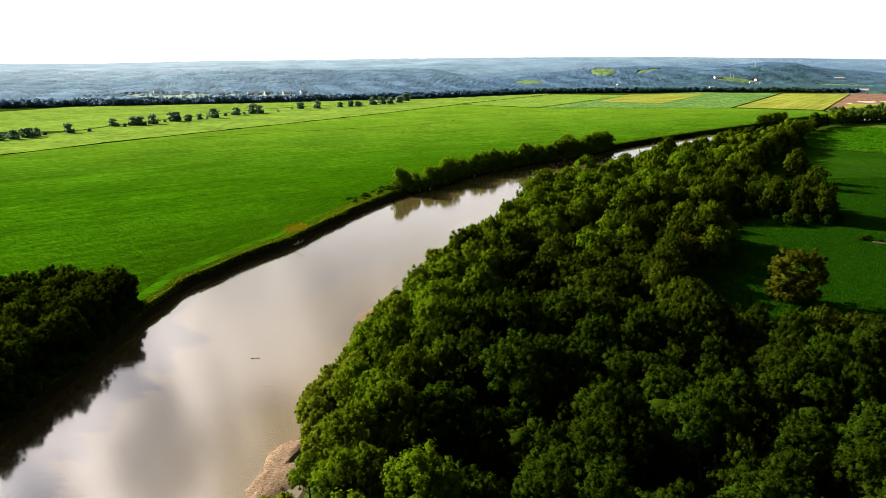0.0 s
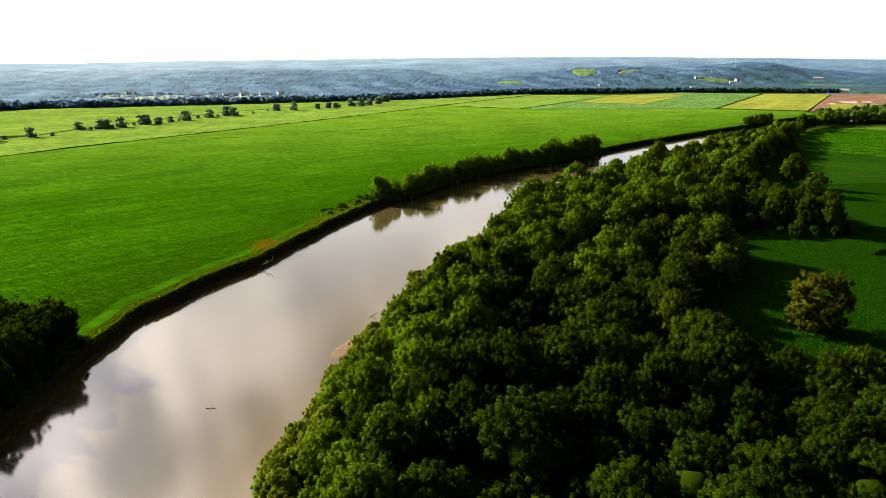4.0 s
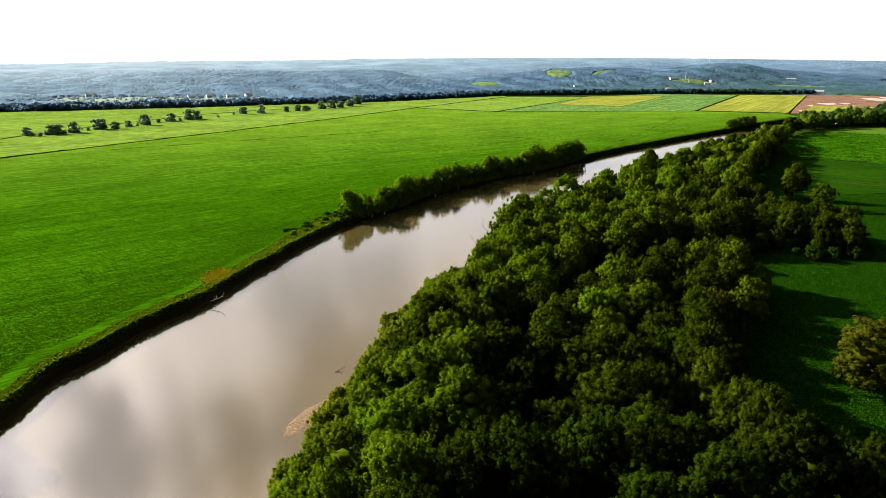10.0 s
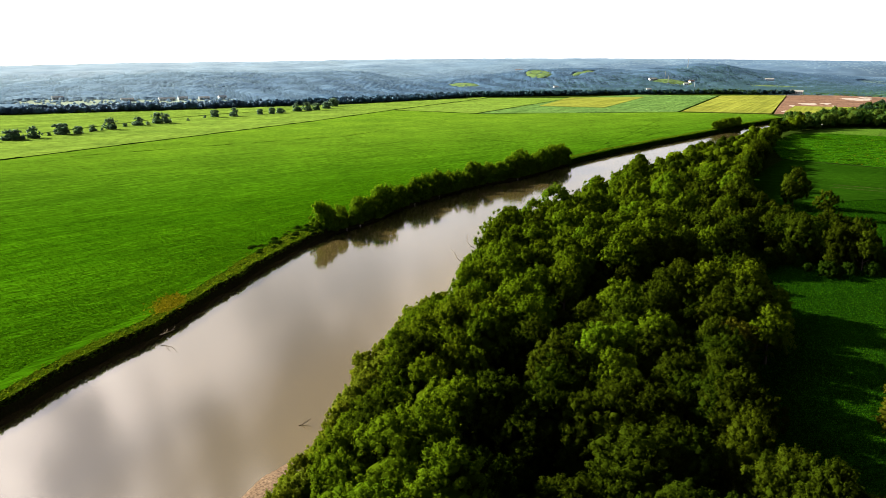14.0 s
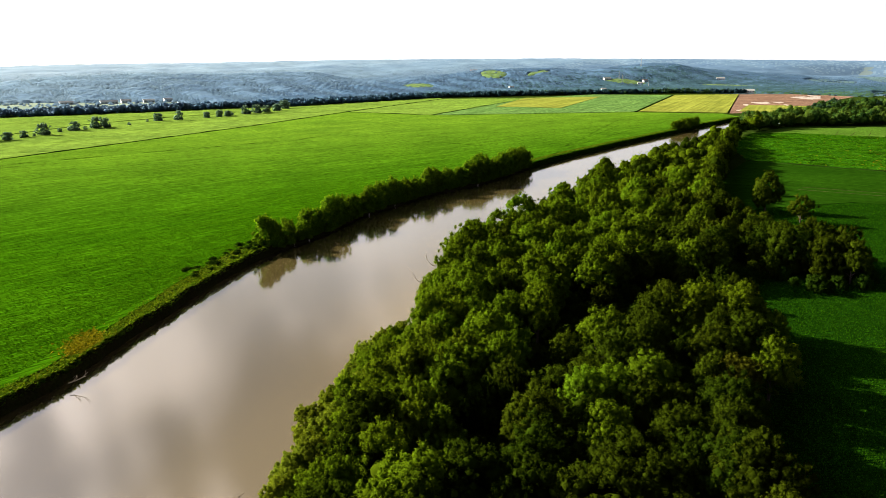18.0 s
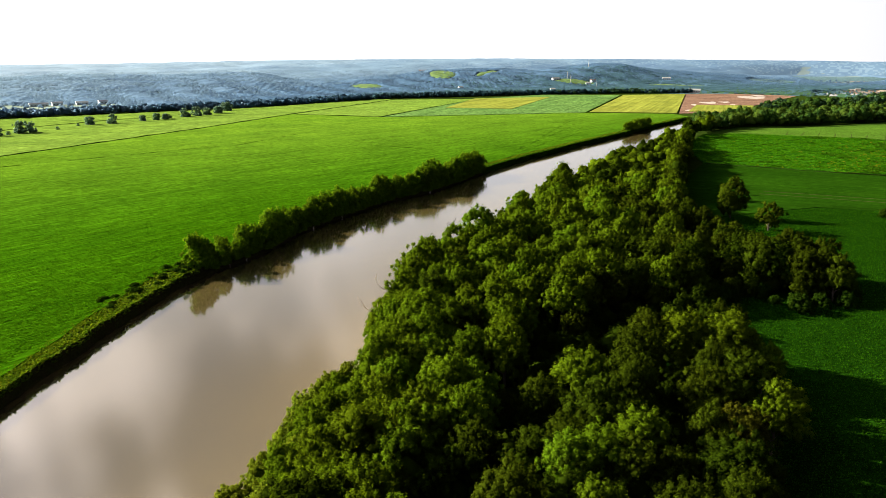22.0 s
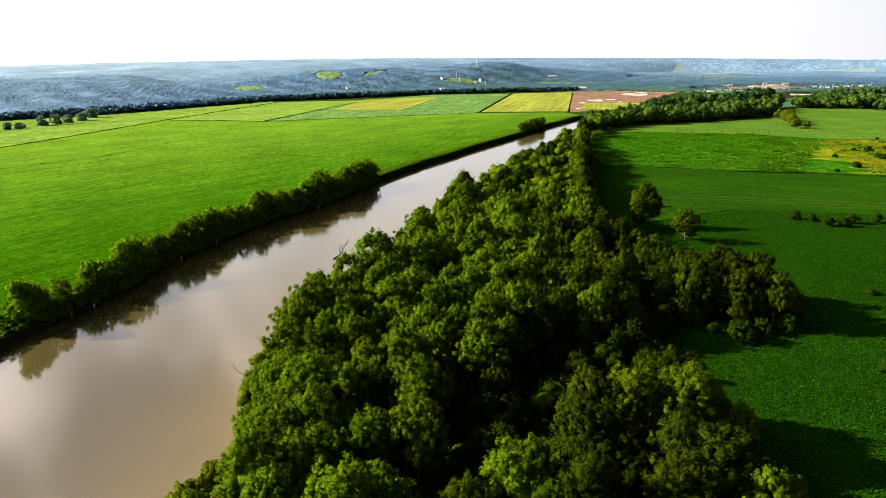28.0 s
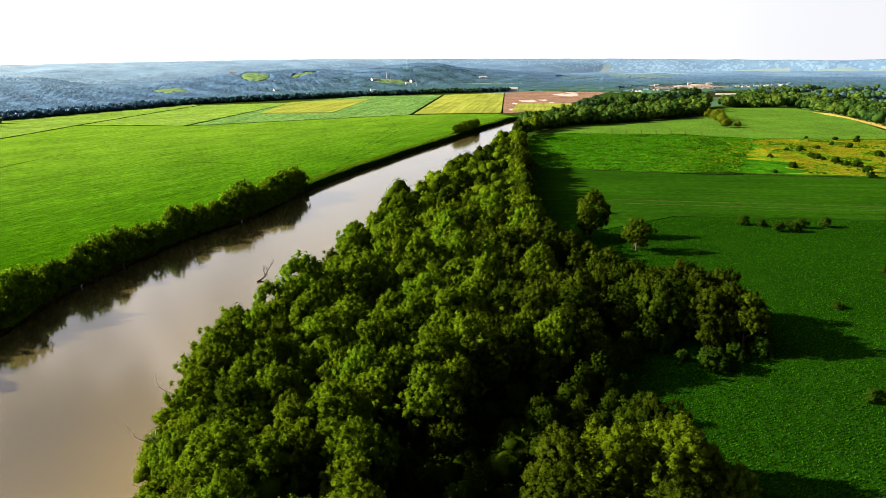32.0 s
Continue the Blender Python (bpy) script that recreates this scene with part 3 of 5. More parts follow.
def crown_mesh(seed, radius, height, boughs, tufts, per, size, fat=0.088, low=0.25, droop=0.0):
    """A crown of boughs, each with its own upright tufts of leaves; its base at z 0."""
    rng = np.random.default_rng(seed)
    ways = np.concatenate([[[0.05, 0.0, 1.0]], spread(rng, boughs, -0.25 - low)])
    if low > 0.52:
        # a skirt of foliage down to the ground
        ring = np.arange(6) * 1.047 + rng.uniform(0, 1)
        ways = np.concatenate([ways, np.stack([np.cos(ring) * 0.75, np.sin(ring) * 0.75, np.full(6, -1.0)], 1)])
    iv, jf = ICO1
    centers, sizes, outs, hearts = [], [], [], [(np.array([0, 0, height * 0.45]), radius * 0.52)]
    for b in ways:
        at = b * rng.uniform(0.5, 0.74) * [radius, radius, height * 0.5] + [0, 0, height * 0.48]
        big = radius * rng.uniform(0.3, 0.44)
        hearts.append((at, big * 0.5))
        for q in spread(rng, tufts, -0.75):
            if q @ unit(b) > -0.35:
                centers.append(at + q * big * rng.uniform(0.6, 1.35) * [1, 1, 1.15])
                sizes.append(radius * fat * rng.uniform(0.65, 1.4))
                outs.append(unit(0.75 * q + 0.5 * unit(b)))
    c, r, o = np.array(centers), np.array(sizes), np.array(outs)
    c[:, 2] = np.clip(c[:, 2], r * 0.8, None)
    hc, hr = np.array([h[0] for h in hearts]), np.array([h[1] for h in hearts])
    core = (hc[:, None] + iv[None] * hr[:, None, None] * rng.uniform(0.75, 1.1, (len(hc), len(iv), 1))).reshape(-1, 3)
    core[:, 2] = np.maximum(core[:, 2], 0.05)
    cf = (jf[None] + (np.arange(len(hc)) * len(iv))[:, None, None]).reshape(-1, 3)
    ov, of = OCTA
    body = (c[:, None] + ov[None] * (r * 0.95)[:, None, None] * rng.uniform(0.6, 1.25, (len(c), len(ov), 1)) * [1, 1, 1.4]).reshape(-1, 3)
    bf = (of[None] + (np.arange(len(c)) * len(ov))[:, None, None]).reshape(-1, 3) + len(core)
    bn = unit(0.6 * ov[None] + 0.55 * o[:, None]).reshape(-1, 3)
    lv, lf, ln = cards(rng, c, r, per, size, droop=droop, outward=o)
    normals = np.concatenate([np.tile(iv, (len(hc), 1)), bn, ln])
    return np.concatenate([core, body, lv]), np.concatenate([cf, bf, lf + len(core) + len(body)]), normals


def limb(points, radii, sides=7):
    """A tapered tube along points."""
    verts, faces = [], []
    for i, (p, r) in enumerate(zip(points, radii)):
        p = Vector(p)
        t = (Vector(points[min(i + 1, len(points) - 1)]) - Vector(points[max(i - 1, 0)])).normalized()
        s = t.orthogonal().normalized()
        b = t.cross(s)
        for k in range(sides):
            a = 2 * math.pi * k / sides
            verts.append(p + (s * math.cos(a) + b * math.sin(a)) * r)
    for i in range(len(points) - 1):
        for k in range(sides):
            faces.append((i * sides + k, i * sides + (k + 1) % sides, (i + 1) * sides + (k + 1) % sides, (i + 1) * sides + k))
    faces.append(tuple(range((len(points) - 1) * sides, len(points) * sides)))
    return verts, faces


def trunk_mesh(seed, height, thick, spread):
    """A tapered trunk with limbs reaching into the crown."""
    rng = random.Random(seed)
    verts, faces = [], []

    def add(pts, rad, sides):
        v, f = limb(pts, rad, sides)
        n = len(verts)
        verts.extend(v)
        faces.extend([tuple(i + n for i in q) for q in f])

    top = (rng.uniform(-0.4, 0.4), rng.uniform(-0.4, 0.4), height)
    add([(0, 0, -1.2), (0, 0, 0.3), (top[0] * 0.4, top[1] * 0.4, height * 0.5), top], [thick * 1.5, thick * 1.1, thick * 0.75, thick * 0.2], 8)
    for k in range(5):
        a = k * 2.4 + rng.uniform(-0.4, 0.4)
        z = height * (0.4 + 0.1 * k)
        r = spread * rng.uniform(0.5, 0.8)
        add([(top[0] * 0.4, top[1] * 0.4, z), (math.cos(a) * r * 0.5, math.sin(a) * r * 0.5, z + r * 0.45), (math.cos(a) * r, math.sin(a) * r, z + r * 0.8)],
            [thick * 0.45, thick * 0.3, thick * 0.08], 5)
    return verts, faces


def tree_kind(name, seed, radius, total, boughs, tufts, per, size, leaves, label, category="tree", group="", clear=0.22, fat=0.088, low=0.25, droop=0.0, trunk=True):
    """One tree to copy: trunk and crown under an empty at its foot."""
    root = new(name)
    if trunk:
        tv, tf = trunk_mesh(seed, total * 0.4, 0.02 * total, radius * 0.6)
        mesh_object("trunk", tv, tf, M_BARK, root, True)
    cv, cf, cn = crown_mesh(seed, radius, total * (1 - clear), boughs, tufts, per, size, fat, low, droop)
    cr = mesh_object("crown", cv, cf, leaves, root, True, cn)
    cr.location.z = total * clear
    return tagged(root, label, category, group)


BANK_LABEL = "tall leafy cottonwood in dense riverside forest"
KINDS = {
    "cotton": [tree_kind("cottonwood_tree", 10 + i, 5.0, 17.0, 14, 23, 36, 0.25, L_COTTON, BANK_LABEL, group="forest cottonwoods", fat=0.088, low=0.4, clear=0.1) for i in range(4)],
    "cotton_far": [tree_kind("cottonwood_tree", 15 + i, 5.0, 17.0, 12, 14, 20, 0.38, L_COTTON, BANK_LABEL, group="forest cottonwoods", fat=0.125, low=0.4, clear=0.1) for i in range(2)],
    "maple": [tree_kind("maple_tree", 30 + i, 4.8, 14.5, 14, 23, 36, 0.25, L_MAPLE, "rounded green maple in dense riverside forest", group="forest maples", fat=0.088, low=0.5, clear=0.05) for i in range(4)],
    "maple_far": [tree_kind("maple_tree", 35 + i, 4.8, 14.5, 12, 14, 20, 0.38, L_MAPLE, "rounded green maple in dense riverside forest", group="forest maples", fat=0.125, low=0.5, clear=0.05) for i in range(2)],
    "elm": [tree_kind("elm_tree", 230 + i, 5.1, 15.0, 14, 23, 36, 0.25, L_ELM, "dark green spreading elm in dense riverside forest", group="forest elms", fat=0.088, low=0.5, clear=0.05) for i in range(3)],
    "elm_far": [tree_kind("elm_tree", 245 + i, 5.1, 15.0, 12, 14, 20, 0.38, L_ELM, "dark green spreading elm in dense riverside forest", group="forest elms", fat=0.125, low=0.5, clear=0.05) for i in range(2)],
    "oak": [tree_kind("oak_tree", 330 + i, 5.0, 14.8, 13, 23, 36, 0.25, L_OAK, "broad dark green oak in dense riverside forest", group="forest oaks", fat=0.09, low=0.52, clear=0.05) for i in range(3)],
    "linden": [tree_kind("linden_tree", 360 + i, 4.9, 14.8, 15, 22, 36, 0.25, L_LINDEN, "dense dark green linden in riverside forest", group="forest lindens", fat=0.088, low=0.5, clear=0.05) for i in range(3)],
    "oak_far": [tree_kind("oak_tree", 335 + i, 5.0, 14.8, 11, 14, 20, 0.38, L_OAK, "broad dark green oak in dense riverside forest", group="forest oaks", fat=0.125, low=0.52, clear=0.05) for i in range(2)],
    "ash": [tree_kind("ash_tree", 130 + i, 4.6, 15.5, 14, 23, 36, 0.25, L_ASH, "upright mid-green ash in dense riverside forest", group="forest ashes", fat=0.088, low=0.5, clear=0.06) for i in range(3)],
    "ash_far": [tree_kind("ash_tree", 135 + i, 4.6, 15.5, 12, 14, 20, 0.38, L_ASH, "upright mid-green ash in dense riverside forest", group="forest ashes", fat=0.125, low=0.5, clear=0.06) for i in range(2)],
    "willow": [tree_kind("willow_tree", 50 + i, 3.4, 9.0, 14, 23, 36, 0.25, L_WILLOW, "bright yellow-green willow at the water's edge", group="bank willows", fat=0.088, low=0.5, clear=0.06, droop=0.8) for i in range(3)],
    "olive": [tree_kind("olive_green_tree", 70 + i, 4.8, 15.5, 18, 20, 36, 0.25, L_OLIVE, "olive-green broad tree in full leaf", group="olive-green trees", fat=0.088, low=0.56, clear=0.06) for i in range(2)],
    "row": [tree_kind("bank_tree", 170 + i, 3.6, 10.0, 10, 9, 14, 0.42, L_ROW, "dark green tree in a row along the river bank", group="bank row trees", fat=0.125, low=0.55, clear=0.02) for i in range(3)],
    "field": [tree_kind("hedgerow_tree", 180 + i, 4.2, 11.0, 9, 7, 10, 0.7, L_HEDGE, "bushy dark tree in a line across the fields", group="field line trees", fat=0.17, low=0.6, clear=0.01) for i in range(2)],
    "bush": [tree_kind("bush", 90 + i, 2.2, 4.0, 9, 10, 24, 0.24, L_BUSH, "low dense green bush", "bush", "bushes", fat=0.16, low=0.5, clear=0.02, trunk=False) for i in range(3)],
}
USED = set()


def plant(kind, x, y, z, scale=1.0, wide=1.0, rng=random, label="", group=""):
    pick = rng.randrange(len(KINDS[kind]))
    src = KINDS[kind][pick]
    label, group = label or DEFAULTS[kind][pick][0], group or DEFAULTS[kind][pick][1]
    m = Matrix.LocRotScale((x, y, z), Euler((0, 0, rng.uniform(0, 6.28))), (scale * wide, scale * wide, scale))
    if src not in USED:
        USED.add(src)
        src.matrix_basis = m
        return tagged(src, label, group=group)
    ob = copy_thing(src, Matrix.Identity(4))
    ob.matrix_basis = m
    return tagged(ob, label, group=group)


DEFAULTS = {k: [(s["label"], s["group"]) for s in v] for k, v in KINDS.items()}


def ground_z(x, y):
    """Height of the banks and the flat."""
    u, v = to_uv(x, y)
    dl, dr = u_left(v) - u, u - u_right(v)
    if dl > 0:
        return float(WATER_Z - 0.5 + (0.8 - WATER_Z) * smooth_step(dl / 1.8)) if dl < 2 else 0.0
    return float(WATER_Z - 0.4 + (0.4 - WATER_Z) * smooth_step(dr / 7.0)) if dr < 8 else 0.0


def scatter(poly, spacing, seed, jitter=0.33):
    """Uneven hexagonal spots in a polygon."""
    rng = np.random.default_rng(seed)
    p = np.array(poly)
    xs = np.arange(p[:, 0].min(), p[:, 0].max(), spacing)
    ys = np.arange(p[:, 1].min(), p[:, 1].max(), spacing * 0.866)
    gx, gy = np.meshgrid(xs, ys)
    gx = gx + (np.arange(len(ys)) % 2)[:, None] * spacing * 0.5
    pts = np.stack([gx.ravel(), gy.ravel()], 1) + rng.uniform(-jitter, jitter, (gx.size, 2)) * spacing
    return pts[inside(poly, pts)]


FOREST_EDGE = [(420, 832), (384, 795), (348, 745), (304, 672), (246, 572), (202, 492), (174, 440), (160, 412), (159, 398), (166, 381), (170, 362), (172, 344), (168, 326), (157, 314),
               (144, 313), (139, 328), (128, 327), (116, 316), (111, 300), (90, 262), (74, 232), (64, 207), (56, 183), (61, 167), (75, 158), (96, 157), (115, 157), (175, 150), (175, 60)]
v_bank = np.arange(to_uv(-30, 60)[1], to_uv(440, 893)[1], 8.0)
bx, by = to_xy(u_right(v_bank) + np.interp(v_bank, [180, 230, 380], [1.5, 4.5, 6.5]), v_bank)
FOREST = list(zip(bx.tolist(), by.tolist())) + FOREST_EDGE
BULGE = [(140, 335), (150, 320), (158, 318), (166, 328), (168, 344), (166, 362), (161, 380), (154, 396), (140, 380), (132, 350)]
# low trees in the shade of the tall ones
HOLLOW = [(47, 274), (52, 290), (64, 306), (80, 319), (100, 326), (113, 320), (106, 304), (96, 292), (84, 284), (72, 278), (62, 268)]
SPECIAL = [(76, 279, "oak", 18.0, 1.0), (84, 276, "ash", 18.5, 1.15), (92, 272, "ash", 19.0, 1.25), (97, 267, "ash", 13.5, 1.2), (87, 268, "oak", 14.0, 1.1), (84, 244, "ash", 16.0, 1.1), (75, 250, "oak", 17.0, 1.0), (74, 239, "olive", 14.5, 1.1)]
pts = scatter(FOREST, 8.0, 42)
tree_rng = random.Random(7)
near_spots, far_spots = [], []
for x, y in pts:
    u, v = to_uv(x, y)
    d_bank = u - float(u_right(v))
    ring = np.array([(x + 2.2 * math.cos(a), y + 2.2 * math.sin(a)) for a in np.arange(0, 6.28, 0.785)])
    if d_bank > 6 and inside(FOREST, ring).sum() < 7:
        continue
    if any(math.hypot(x - s[0], y - s[1]) < 7.5 for s in SPECIAL):
        continue
    if inside(BULGE, np.array([(x, y)]))[0]:
        continue
    (near_spots if y < 480 else far_spots).append((x, y, d_bank))


def canopy(x, y):
    return 0.98 + 0.12 * float(wave(np.array(x), np.array(y), 77, 40, 2)) + tree_rng.choice([-0.24, -0.12, -0.03, 0.06, 0.15]) + tree_rng.uniform(-0.05, 0.05)


edge_line = np.array(FOREST_EDGE)
edge_line = np.concatenate([a + (b - a) * np.linspace(0, 1, 12)[:, None] for a, b in zip(edge_line[:-1], edge_line[1:])])
for x, y, d in near_spots:
    c = canopy(x, y)
    to_edge = float(np.min(np.hypot(edge_line[:, 0] - x, edge_line[:, 1] - y)))
    if y < 345 and d > 14:
        c *= 1.05 if to_edge > 12 or y < 285 else 0.66
    low = inside(HOLLOW, np.array([(x, y)]))[0] or (d > 26 and y < 300 and float(wave(np.array(x), np.array(y), 79, 17, 2)) > (0.38 if y < 215 else 0.5))
    if low:
        c *= 0.5 / (0.66 if to_edge <= 12 and y >= 285 else 1.0)
    r = tree_rng.random()
    if d > 30 and (x < 112 or y > 420) and tree_rng.random() < (0.26 if y < 290 else 0.16):
        continue
    # bright-leaved kinds on the sunlit river side, dark-leaved ones inland imitate shade
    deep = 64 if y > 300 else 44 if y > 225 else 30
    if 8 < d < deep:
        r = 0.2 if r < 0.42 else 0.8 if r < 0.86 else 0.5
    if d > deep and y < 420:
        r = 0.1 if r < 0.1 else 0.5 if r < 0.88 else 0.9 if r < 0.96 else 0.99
    # field edge, south and low trees take dark leaves as painted shade
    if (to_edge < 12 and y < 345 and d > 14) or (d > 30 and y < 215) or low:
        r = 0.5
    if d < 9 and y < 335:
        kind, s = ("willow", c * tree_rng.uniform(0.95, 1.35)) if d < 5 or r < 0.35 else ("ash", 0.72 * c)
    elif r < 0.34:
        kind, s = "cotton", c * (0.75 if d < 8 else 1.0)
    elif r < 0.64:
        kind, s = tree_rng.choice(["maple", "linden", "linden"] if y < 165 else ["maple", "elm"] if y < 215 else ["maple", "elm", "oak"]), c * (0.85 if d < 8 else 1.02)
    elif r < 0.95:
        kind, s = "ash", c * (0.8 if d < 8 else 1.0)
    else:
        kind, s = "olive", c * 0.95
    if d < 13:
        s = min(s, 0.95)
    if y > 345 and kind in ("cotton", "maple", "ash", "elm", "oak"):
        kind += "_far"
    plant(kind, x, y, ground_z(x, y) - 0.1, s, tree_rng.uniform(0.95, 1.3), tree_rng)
for v in np.arange(to_uv(-20, 205)[1], to_uv(30, 335)[1], 5.5):
    x, y = to_xy(float(u_right(v)) + tree_rng.uniform(5.0, 9.0), v)
    plant(tree_rng.choice(["ash", "willow", "cotton"]), x, y, -0.8, tree_rng.uniform(0.6, 0.8), tree_rng.uniform(1.1, 1.3), tree_rng)
for v in np.arange(to_uv(-30, 80)[1], to_uv(10, 296)[1], 3.6):
    x, y = to_xy(float(u_right(v)) + tree_rng.uniform(-0.6, 2.2), v)
    if not 100 < y < 128:
        plant("willow", x, y, WATER_Z + 0.2, tree_rng.uniform(0.6, 1.05), tree_rng.uniform(1.0, 1.3), tree_rng)
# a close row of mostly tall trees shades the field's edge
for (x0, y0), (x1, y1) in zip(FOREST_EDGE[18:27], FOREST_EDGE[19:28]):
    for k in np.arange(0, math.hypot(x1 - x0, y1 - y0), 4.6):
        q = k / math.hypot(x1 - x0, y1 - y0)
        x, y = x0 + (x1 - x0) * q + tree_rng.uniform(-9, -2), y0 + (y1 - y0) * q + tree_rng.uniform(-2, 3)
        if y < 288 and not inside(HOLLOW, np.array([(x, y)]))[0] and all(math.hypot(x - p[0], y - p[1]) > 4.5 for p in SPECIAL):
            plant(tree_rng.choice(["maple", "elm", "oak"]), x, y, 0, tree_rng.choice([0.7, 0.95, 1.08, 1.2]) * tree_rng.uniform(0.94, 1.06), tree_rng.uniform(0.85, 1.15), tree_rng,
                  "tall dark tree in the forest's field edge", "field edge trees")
for (x0, y0), (x1, y1) in zip(FOREST_EDGE[3:7], FOREST_EDGE[4:8]):
    for k in np.arange(0, math.hypot(x1 - x0, y1 - y0), 6.0):
        q = k / math.hypot(x1 - x0, y1 - y0)
        plant(tree_rng.choice(["elm_far", "oak_far", "ash_far"]), x0 + (x1 - x0) * q + tree_rng.uniform(-8, -4), y0 + (y1 - y0) * q + tree_rng.uniform(1, 4), 0,
              tree_rng.uniform(1.05, 1.3), tree_rng.uniform(0.8, 0.95), tree_rng, "tall dark tree in the forest's field edge", "field edge trees")
# low growth closes the foot of the forest against the field
for (x0, y0), (x1, y1) in zip(FOREST_EDGE[6:20], FOREST_EDGE[7:21]):
    for k in np.arange(0, math.hypot(x1 - x0, y1 - y0), 4.2):
        q = k / math.hypot(x1 - x0, y1 - y0)
        plant("bush", x0 + (x1 - x0) * q + tree_rng.uniform(-4.5, -0.5), y0 + (y1 - y0) * q + tree_rng.uniform(-1.0, 2.5), 0.1,
              tree_rng.uniform(0.7, 1.5), tree_rng.uniform(0.9, 1.3), tree_rng, "dense green bush at the forest's field edge", "field edge bushes")
# undergrowth added in a dark colour, so the gaps between the crowns look shaded
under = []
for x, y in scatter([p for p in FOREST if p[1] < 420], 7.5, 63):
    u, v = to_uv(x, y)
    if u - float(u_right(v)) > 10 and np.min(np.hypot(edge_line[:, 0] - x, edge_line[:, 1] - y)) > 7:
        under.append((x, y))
for x, y in scatter(BULGE, 7.2, 61):
    plant(tree_rng.choice(["maple_far", "elm_far", "oak_far"]), x, y, -0.2, tree_rng.uniform(1.05, 1.25) * (1.0 if y < 348 else 0.72), tree_rng.uniform(0.95, 1.1), tree_rng)
for x, y, kind, h, wide in SPECIAL:
    plant(kind, x, y, 0, h / 15.5, wide, tree_rng, "tall sunlit green tree at the field's edge", "field edge trees")
plant("olive", 96.5, 208, 0, 1.12, 1.6, tree_rng, "rounded olive-green tree standing alone in the field", "field edge trees")
plant("oak_far", 193, 435, -0.6, 1.42, 1.0, tree_rng, "upright green tree standing apart beside the forest", "field edge trees")
plant("oak_far", 194, 408, -0.4, 0.95, 1.2, tree_rng, "small rounded dark green tree standing in the field", "field edge trees")


def low_tree(rng, x, y, z, radius, height, sprays, size):
    """A far tree: rounded clumps with coarse leaf sprays."""
    k = 12
    d = unit(rng.normal(0, 1, (k, 3)))
    d[:, 2] = np.abs(d[:, 2]) * 1.1 - 0.45
    r = radius * rng.uniform(0.3, 0.5, k)
    c = d * [radius * 0.68, radius * 0.68, height * 0.36] + [0, 0, height * 0.56]
    c[0] = (0, 0, height * 0.5)
    r[0] = radius * 0.75
    iv, jf = ICO1
    body = (c[:, None] + iv[None] * (r * 0.92)[:, None, None] * rng.uniform(0.8, 1.1, (k, len(iv), 1))).reshape(-1, 3)
    bf = (jf[None] + (np.arange(k) * len(iv))[:, None, None]).reshape(-1, 3)
    bn = unit(iv[None] + 0.5 * d[:, None]).reshape(-1, 3)
    lv, lf, ln = cards(rng, c[1:], r[1:], max(4, sprays * 2 // 3), size, outward=d[1:], tall=1.05)
    v = np.concatenate([body, lv]) + [x, y, z]
    return v, np.concatenate([bf, lf + len(body)]), np.concatenate([bn, ln])


def wood(name, spots, material, label, radius, height, sprays, size, seed, category="wood", level=None):
    """Far woods as one sheet of many crowns."""
    rng = np.random.default_rng(seed)
    vs, fs, ns, n = [], [], [], 0
    for x, y in spots:
        z = float(hill_height(np.array(x), np.array(y))) if level is None else level
        k = rng.uniform(0.65, 1.35)
        v, f, nn = low_tree(rng, x, y, z, radius * k, height * k * rng.uniform(0.85, 1.15), sprays, size)
        vs.append(v)
        fs.append(f + n)
        ns.append(nn)
        n += len(v)
    ob = mesh_object(name, np.concatenate(vs), np.concatenate(fs), material, None, True, np.concatenate(ns))
    return tagged(ob, label, category, kind="stuff")


def mixed_wood(name, spots, materials, label, *rest):
    """A wood of several kinds of tree, mingled."""
    rng = random.Random(len(spots))
    pick = [rng.randrange(len(materials)) for s in spots]
    for k, (mt, tint) in enumerate(materials):
        wood(name, [s for s, c in zip(spots, pick) if c == k], mt, label % tint, *rest[:4], rest[4] + 300 + k)


wood("forest_undergrowth", under, L_MAPLE, "dark undergrowth added for the shade between the forest trees", 3.4, 4.6, 30, 0.5, 24, "undergrowth", -0.3)
L_BELT = leaf_kind("belt_leaves", (0.052, 0.098, 0.014), 0.3, 0.1)
FAR_KINDS = [(L_FAR, "mid-green"), (L_BELT, "sunlit green"), (L_FAR, "green")]
mixed_wood("riverside_wood", [(x, y) for x, y, d in far_spots], [(L_MAPLE, "dark green"), (L_ASH, "mid-green"), (L_COTTON, "sunlit green")], "dense forest of %s trees along the far river bank", 5.0, 14.5, 34, 0.8, 5)

# trees on the other bank
row_rng = random.Random(19)
V_ROW = (to_uv(-34, 396)[1], to_uv(121, 614)[1])
for v in np.arange(*V_ROW, 2.7):
    t = (v - V_ROW[0]) / (V_ROW[1] - V_ROW[0])
    off = row_rng.uniform(0.6, 6.5)
    x, y = to_xy(float(u_left(v)) - off, v)
    h = (10.2 + 4.0 * t * t - 3.0 * max(0.0, t - 0.9) / 0.1 + 1.8 * math.sin(v / 8.0)) * row_rng.uniform(0.7, 1.15)
    plant("row", x, y, ground_z(x, y) - 0.3, h / 10.0, row_rng.uniform(0.9, 1.2), row_rng)
foot = [to_xy(float(u_left(v)) - row_rng.uniform(0.0, 2.4), v) for v in np.arange(V_ROW[0] + 2, V_ROW[1] - 2, 1.5)]
wood("waterline_scrub", foot, L_ROW, "overhanging dark bushes along the waterline", 2.0, 4.2, 60, 0.42, 21, "bushes", WATER_Z + 0.1)
